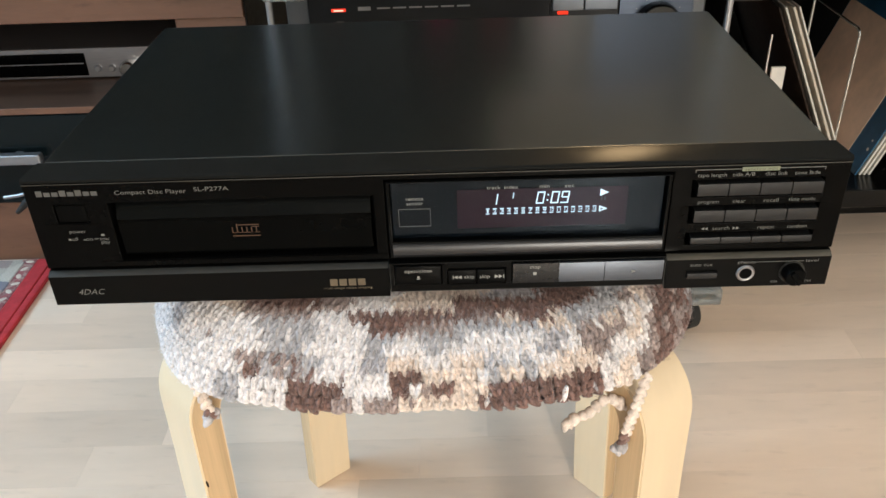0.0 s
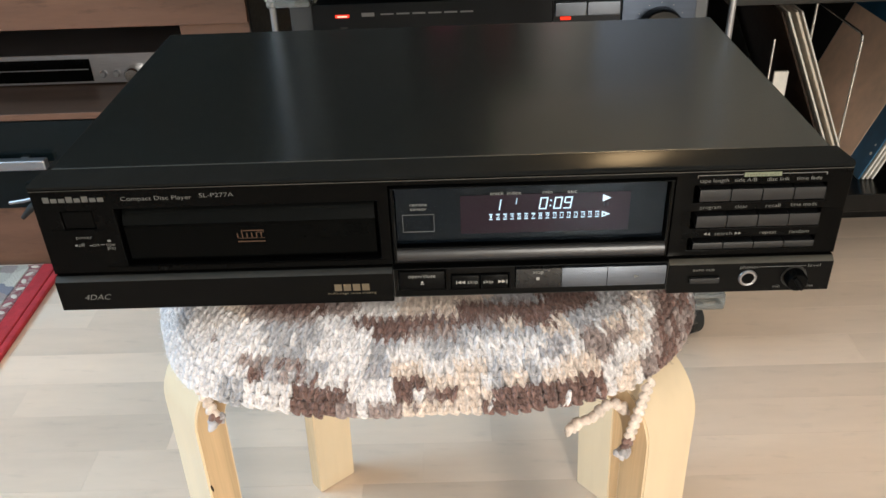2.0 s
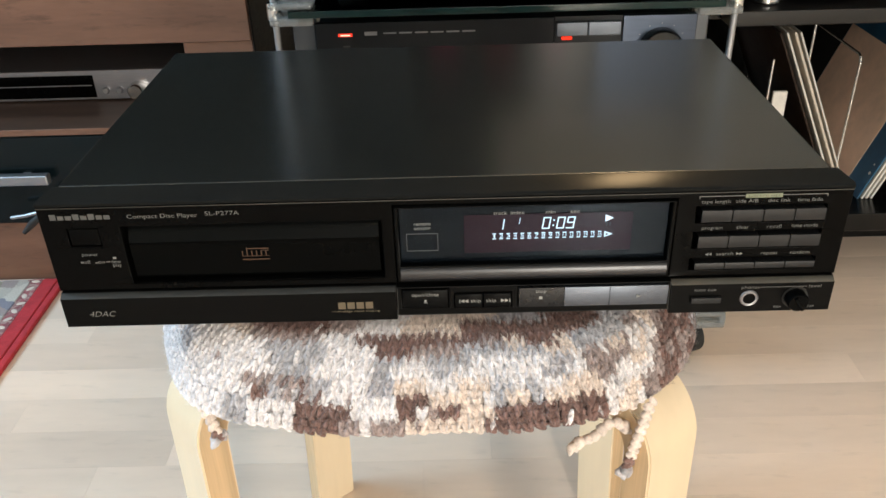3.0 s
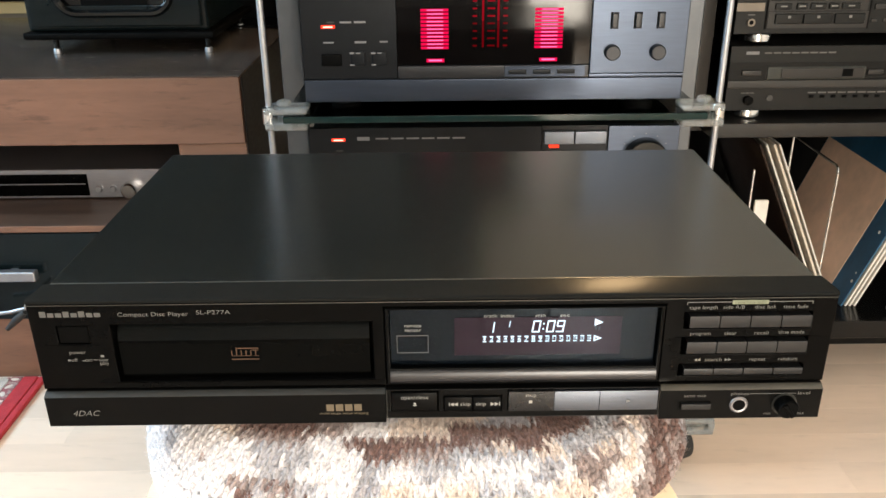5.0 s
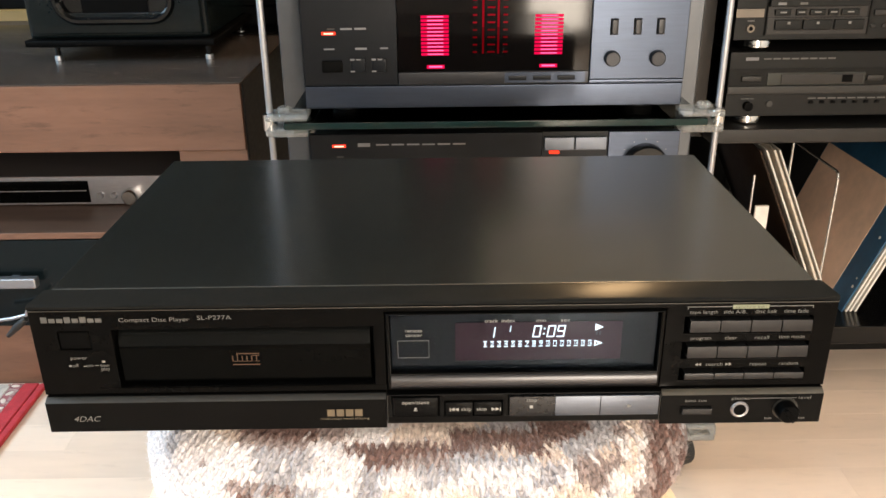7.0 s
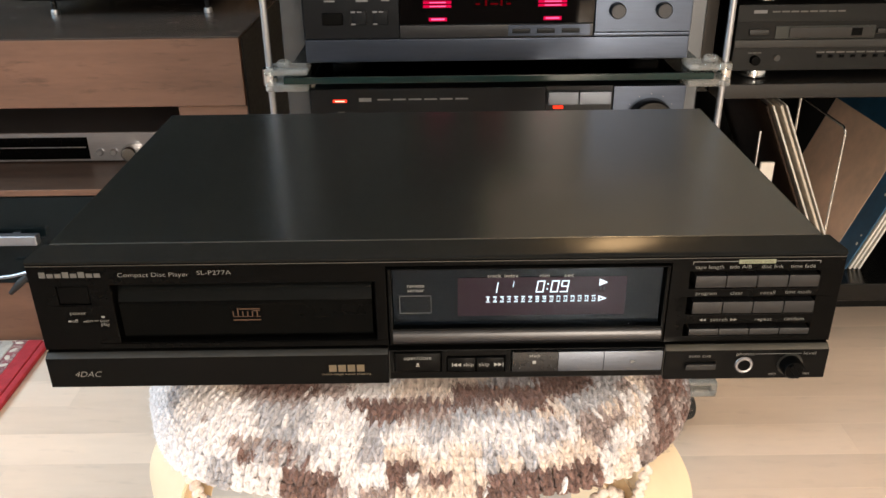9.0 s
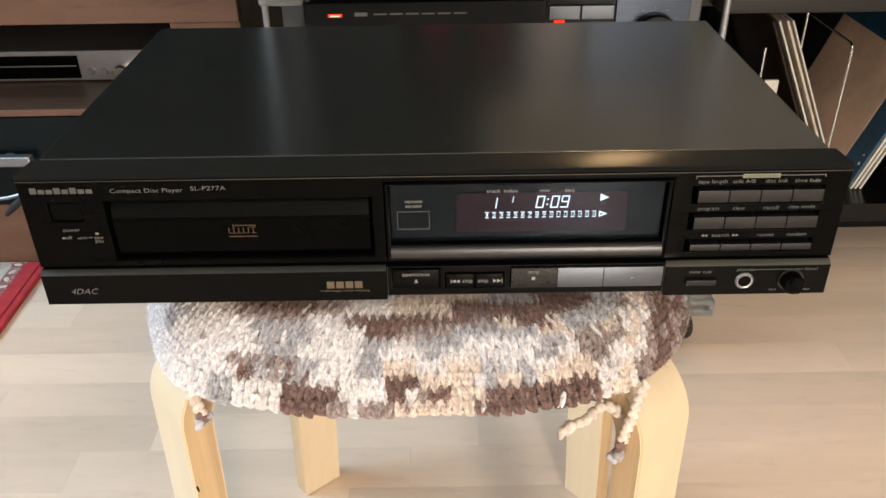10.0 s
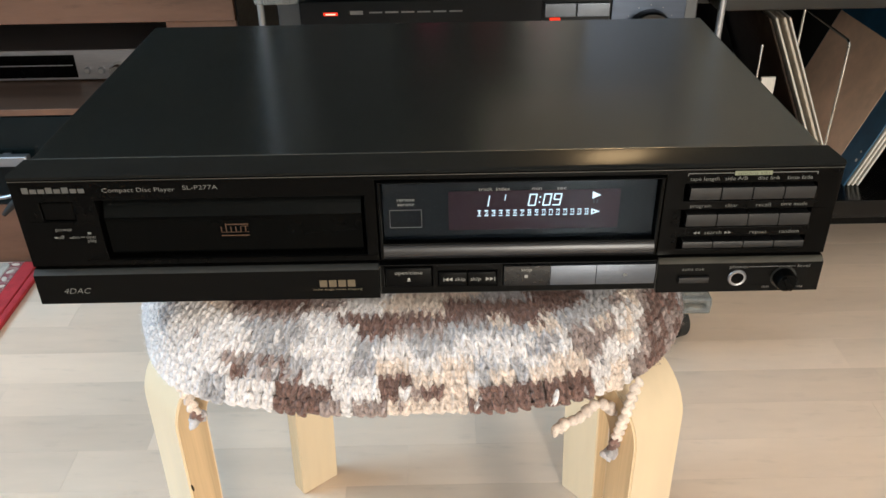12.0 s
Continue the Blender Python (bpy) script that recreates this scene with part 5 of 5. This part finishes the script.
def deck(z0, z1, upper):
    t = thing("hifi_deck", (0.65, 1.0, z0 - 0.014), "grey tuner deck with small keys on silver feet" if upper else "dark grey disc deck with a slim tray on silver feet", "hifi deck")
    x0, x1 = 0.421, 0.858
    part("case", slab(x0 + 0.002, x1 - 0.002, DY + 0.012, DY + 0.30, z0 + 0.002, z1, bevel=0.0015), deck_dark, t)
    f = part("front_panel", slab(x0, x1, DY, DY + 0.012, z0, z1 + 0.001, bevel=0.001), deck_grey, t)
    if upper:
        part("trim_band", slab(x0, 0.4595, DY - 0.0015, DY, 0.5941, 0.6052), trim_beige, f, "pale trim band")
        part("jack_ring", lathe(bmesh.new(), [(0.0055, DY), (0.0055, DY - 0.003), (0.003, DY - 0.003), (0.003, DY - 0.0005)], (0.4431, 0, 0.5788), "Y", 20), trim_beige, f)
        part("jack_hole", lathe(bmesh.new(), [(0.0030, DY - 0.0028), (0.0030, DY - 0.0008)], (0.4431, 0, 0.5788), "Y", 16), pit_black, f)
        words_as_bars(0.4380, 0.4500, 0.5892, 0.0018, DY, mark_grey, f, 1)
        part("groove", slab(0.4622, 0.4650, DY - 0.0004, DY, 0.5690, 0.6540), pit_black, f)
        block = part("display_block", slab(0.4652, 0.6035, DY - 0.006, DY, 0.6085, 0.6540, bevel=0.001), deck_grey, f)
        words_as_bars(0.4755, 0.4895, 0.6128, 0.0038, DY - 0.006, ledge_print, block, 1)
        words_as_bars(0.5060, 0.5190, 0.6128, 0.0034, DY - 0.006, mark_grey, block, 1)
        part("key_recess", slab(0.4652, 0.6035, DY - 0.0006, DY, 0.5940, 0.6083), deck_dark, f)
        for a, b in ((0.4740, 0.4965), (0.5035, 0.5180), (0.5225, 0.5445), (0.5485, 0.5625), (0.5665, 0.5915)):
            k = part("small_key", slab(a, b, DY - 0.004, DY - 0.0006, 0.5960, 0.6045, bevel=0.0008), deck_grey, f)
            bars([((a + b) / 2 - 0.0045, (a + b) / 2 + 0.0045, 0.5998, 0.6016)], DY - 0.004, print_grey, k)
        part("key_field", slab(0.4665, 0.6060, DY - 0.0008, DY, 0.5705, 0.5925), deck_dark, f)
        for a, b in ((0.4756, 0.5133), (0.5150, 0.5554), (0.5587, 0.6005)):
            k = part("key", slab(a, b, DY - 0.005, DY - 0.0008, 0.5765, 0.5905, bevel=0.001), deck_grey, f)
            bars([((a + b) / 2 - 0.002, (a + b) / 2 + 0.002, 0.5845, 0.5880)], DY - 0.005, print_grey, k)
        part("groove", slab(0.6062, 0.6085, DY - 0.0004, DY, 0.5690, 0.6540), pit_black, f)
        for a in (0.6115, 0.6275, 0.6435):
            part("small_key", slab(a, a + 0.0075, DY - 0.002, DY, 0.5782, 0.5832, bevel=0.0006), deck_dark, f)
        part("small_key", slab(0.6130, 0.6500, DY - 0.003, DY, 0.5950, 0.6030, bevel=0.0008), deck_dark, f)
    else:
        words_as_bars(0.4430, 0.4655, 0.5365, 0.0050, DY, ledge_print, f, 1)
        words_as_bars(0.4690, 0.5730, 0.5362, 0.0022, DY, mark_grey, f, 8)
        part("middle_band", slab(x0 + 0.001, x1 - 0.001, DY - 0.0008, DY, 0.4980, 0.5225, bevel=0.0003), deck_band, f, "darker band round the tray")
        part("tray_recess", slab(0.4768, 0.6173, DY - 0.002, DY, 0.4985, 0.5165, bevel=0.0008), tray_grey, f)
        part("tray_front", slab(0.4960, 0.6140, DY - 0.004, DY - 0.002, 0.5002, 0.5150, bevel=0.0008), deck_dark, f)
        part("tray_window", slab(0.5830, 0.5980, DY - 0.0045, DY - 0.004, 0.5030, 0.5135), pit_black, f)
        words_as_bars(0.4430, 0.4630, 0.4790, 0.0016, DY, mark_grey, f, 3)
        for a, b in ((0.4395, 0.4675), (0.6195, 0.6420)):
            part("key", slab(a, b, DY - 0.004, DY, 0.5045, 0.5125, bevel=0.001), deck_dark, f)
        part("ridge", slab(x0, x1, DY - 0.003, DY, 0.4860, 0.4975, bevel=0.001), ridge_grey, f)
        part("selector_knob", lathe(bmesh.new(), [(0.0065, DY), (0.0065, DY - 0.008), (0.005, DY - 0.009)], (0.4530, 0, 0.4690), "Y", 20), pit_black, f)
        part("sensor_dot", lathe(bmesh.new(), [(0.0045, DY), (0.0045, DY - 0.002)], (0.4850, 0, 0.4715), "Y", 18), ledge_grey, f)
        words_as_bars(0.5400, 0.6550, 0.4790, 0.0020, DY, mark_grey, f, 8)
        for k in range(7):
            part("small_key", slab(0.5420 + 0.016 * k, 0.5480 + 0.016 * k, DY - 0.002, DY, 0.4715, 0.4755), pit_black, f)
    for x in (0.463, 0.825):
        for y in (DY + 0.03, DY + 0.26):
            part("foot", lathe(bmesh.new(), [(0.020, z0 - 0.0135), (0.0235, z0 - 0.0115), (0.0235, z0 - 0.004), (0.0215, z0 + 0.001)], (x, y, 0), n=28), chrome, t, "silver foot")
    return t


def record(x, z, lean, length, thick, material, label, y=0.84, inner=None):
    """A sleeve standing on its edge at x, leaning by that many degrees towards +x."""
    t = thing("record_sleeve", (0, 0, 0), label, "record", "records on the shelf")
    part("sleeve", slab(-thick / 2, thick / 2, 0, length, 0, length, bevel=min(0.0012, thick * 0.3)), material, t)
    if inner:
        inner(t, thick, length)
    t.matrix_world = pose(x, y, z, 0, lean, 0)
    return t


def cover_art(t, thick, length):
    part("picture", slab(-thick / 2 - 0.0006, -thick / 2 - 0.0001, 0.052, length - 0.004, 0.004, 0.218), sleeve_tan, t, "brown cover picture")
    for y, z, r in ((0.010, 0.045, 0.003), (0.012, 0.060, 0.002), (0.018, 0.135, 0.003)):
        bm = lathe(bmesh.new(), [(r, 0), (r * 0.8, 0.0004)], (0, 0, 0), n=10)
        bmesh.ops.transform(bm, matrix=Matrix.Translation((-thick / 2, y, z)) @ Matrix.Rotation(radians(-90), 4, "Y"), verts=bm.verts)
        part("star", bm, sleeve_white, t)


def records():
    base = 0.1073
    for x, th, m, lab in ((0.640, 0.0035, sleeve_dark, "dark brown record sleeve leaning on its neighbours"), (0.650, 0.0035, sleeve_white, "white record sleeve leaning on its neighbours"),
                          (0.662, 0.0045, sleeve_cream, "cream record sleeve leaning on its neighbours"), (0.670, 0.0030, sleeve_white, "white record sleeve leaning on its neighbours")):
        record(x - 0.013, base, -24.5, 0.310, th, m, lab)
    record(0.674, base, 21.5, 0.312, 0.004, sleeve_blue, "blue record sleeve with a brown picture, leaning in the rack", inner=cover_art)
    for k, x in enumerate((0.6855, 0.6925, 0.7005)):
        record(x - 0.004, base, 21.5, 0.310, 0.0042, sleeve_white, "white record sleeve leaning behind the blue one")
    # a pale card standing behind the rack's first divider
    solid("card", slab(0.508, 0.530, 0.850, 0.856, base, 0.294, bevel=0.001), sleeve_white, "small pale card standing on the record shelf", "card")


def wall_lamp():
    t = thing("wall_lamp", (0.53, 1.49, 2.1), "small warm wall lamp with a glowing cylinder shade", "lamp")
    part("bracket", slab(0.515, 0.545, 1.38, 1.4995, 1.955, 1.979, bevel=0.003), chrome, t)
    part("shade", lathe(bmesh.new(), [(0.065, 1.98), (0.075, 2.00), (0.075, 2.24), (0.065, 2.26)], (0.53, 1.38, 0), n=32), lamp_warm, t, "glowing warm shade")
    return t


# added strip: paints the wall brighter where it shows below the television
solid("trim", slab(-1.60, -0.75, 1.478, 1.4995, 0.5078, 0.531, bevel=0.001), wall_strip_cream, "added pale yellow strip standing in for brighter wall above the cabinet", "trim", kind="structure")
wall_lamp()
black_rack()
deck(0.453, 0.545, False)
deck(0.5625, 0.655, True)
records()


# ---- rug, cable ----
def woven(name, scale, shades):
    """Wool weave: knots of a few set shades, each with a small tone of its own, and a ribbed relief."""
    m = bpy.data.materials.new(name)
    m.use_nodes = True
    n, l = m.node_tree.nodes, m.node_tree.links
    co, vo, ra = n.new("ShaderNodeTexCoord"), n.new("ShaderNodeTexVoronoi"), n.new("ShaderNodeValToRGB")
    warp, add = n.new("ShaderNodeTexNoise"), n.new("ShaderNodeVectorMath")
    warp.inputs["Scale"].default_value = scale * 1.7
    add.operation = "MULTIPLY_ADD"
    add.inputs[1].default_value = (0.014, 0.014, 0)
    l.new(co.outputs["Object"], warp.inputs["Vector"])
    l.new(warp.outputs["Color"], add.inputs[0])
    l.new(co.outputs["Object"], add.inputs[2])
    vo.inputs["Scale"].default_value = scale
    l.new(add.outputs[0], vo.inputs["Vector"])
    sep = n.new("ShaderNodeSeparateColor")
    l.new(vo.outputs["Color"], sep.inputs[0])
    l.new(sep.outputs[0], ra.inputs[0])
    ra.color_ramp.interpolation = "CONSTANT"
    els = ra.color_ramp.elements
    els[0].color, els[1].color, els[1].position = (*shades[0], 1), (*shades[1], 1), 1 / len(shades)
    for k, c in enumerate(shades[2:], 2):
        e = els.new(k / len(shades))
        e.color = (*c, 1)
    knots, mix = n.new("ShaderNodeTexNoise"), n.new("ShaderNodeVectorMath")
    knots.inputs["Scale"].default_value = 420
    l.new(co.outputs["Object"], knots.inputs["Vector"])
    rng = n.new("ShaderNodeMapRange")
    rng.inputs["To Min"].default_value, rng.inputs["To Max"].default_value = 0.65, 1.35
    l.new(knots.outputs["Fac"], rng.inputs["Value"])
    mix.operation = "SCALE"
    l.new(ra.outputs[0], mix.inputs[0])
    l.new(rng.outputs[0], mix.inputs["Scale"])
    l.new(mix.outputs[0], n["Principled BSDF"].inputs["Base Color"])
    n["Principled BSDF"].inputs["Roughness"].default_value = 0.95
    bp = n.new("ShaderNodeBump")
    bp.inputs["Distance"].default_value = 0.0015
    l.new(knots.outputs["Fac"], bp.inputs["Height"])
    l.new(bp.outputs[0], n["Principled BSDF"].inputs["Normal"])
    return m


def rug():
    t = thing("rug", (0, 0, 0), "red bordered woven rug with a grey pattern on the floor", "rug")
    field = woven("rug_field", 46, [(0.42, 0.39, 0.35), (0.30, 0.25, 0.24), (0.20, 0.20, 0.24), (0.46, 0.42, 0.36), (0.34, 0.16, 0.15), (0.24, 0.22, 0.17), (0.50, 0.47, 0.42)])
    part("woven_field", slab(-1.40, -0.0585, -1.60, -0.006, 0.0, 0.0072, bevel=0.002), field, t)
    band = woven("rug_band", 120, [(0.30, 0.10, 0.11), (0.26, 0.14, 0.14), (0.36, 0.24, 0.22), (0.22, 0.07, 0.08)])
    part("motif_band", slab(-0.0580, -0.0385, -1.60, -0.006, 0.0, 0.0073, bevel=0.001), band, t, "dusty red band with pale buds")
    buds = bmesh.new()
    rnd = random.Random(8)
    for k in range(72):
        bm_turn = Matrix.Translation((-0.048 + rnd.uniform(-0.002, 0.002), -0.014 - 0.022 * k, 0.0073)) @ Matrix.Rotation(rnd.uniform(-0.7, 0.7) + 0.8 * (-1) ** k, 4, "Z")
        bmesh.ops.create_uvsphere(buds, u_segments=10, v_segments=6, radius=1.0, matrix=bm_turn @ Matrix.Diagonal((0.0042, 0.0075, 0.0006, 1)))
    part("buds", buds, sleeve_cream, t, "pale woven buds")
    for x0, x1, z in ((-0.0380, -0.0125, 0.0085), (-0.0120, 0.0, 0.0078)):
        part("border", slab(x0, x1, -1.60, -0.006, 0.0, z, bevel=0.0025, segments=2), rug_red, t, "red woven border")
    t.matrix_world = pose(-0.657, 0.818, 0.0004, 0, 0, 0.3)
    return t


rug()


def plug_cable():
    t = thing("plug_cable", (-0.645, 0.79, 0.1), "silver flat cable with a dark plug hanging below the drawer handle", "cable")
    pts = [(-0.633, 0.785, 0.174), (-0.645, 0.785, 0.162), (-0.651, 0.785, 0.150), (-0.675, 0.785, 0.144), (-0.699, 0.785, 0.141)]
    bm = bmesh.new()
    for a, b in zip(pts, pts[1:]):
        tube(bm, a, b, 0.0030, n=12)
        bmesh.ops.create_uvsphere(bm, u_segments=10, v_segments=6, radius=0.0030, matrix=Matrix.Translation(b))
    part("strap", bm, satin_silver, t, "silver flat strap")
    a, m, b = [(-0.651, 0.783, 0.145), (-0.668, 0.783, 0.131), (-0.686, 0.783, 0.114)]
    pl = bmesh.new()
    tube(pl, a, m, 0.0050, 0.0062, 16)
    tube(pl, m, b, 0.0062, 0.0034, 16)
    part("plug", pl, rubber, t, "dark rubber plug")
    return t


plug_cable()


# ---- laminate floor, strip by strip ----
def floor():
    t = thing("floor", (0, 0, 0), "pale beech laminate floor in narrow strips", "floor", kind="structure")
    wide, gap, rnd = 0.0655, 0.00012, random.Random(11)
    lengths = (0.26, 0.33, 0.41, 0.52)
    shared = []
    for ln in lengths:
        me = bpy.data.meshes.new("plank")
        bm = slab(0, ln - gap, 0, wide - gap, -0.0070, 0.0, bevel=0.0001)
        bm.to_mesh(me)
        bm.free()
        me.materials.append(laminate)
        shared.append(me)
    far = bmesh.new()
    count, row, y = 0, 0, RY0
    while y < RY1:
        x = RX0 - rnd.uniform(0, 0.4)
        while x < RX1:
            k = rnd.randrange(4)
            if -0.95 < x < 1.15 and -0.25 < y < 1.0 and count < 300:
                ob = new("plank", shared[k])
                ob.location = (x, y, 0)
                ob.parent = t
                count += 1
            else:
                box(far, max(x, RX0), min(x + lengths[k] - gap, RX1), y, min(y + wide - gap, RY1), -0.0070, 0.0)
            x += lengths[k]
        y += wide
    ob = part("planks", far, laminate_rest, t)
    tagged(ob, "the rest of the laminate strips", kind="stuff")


floor()
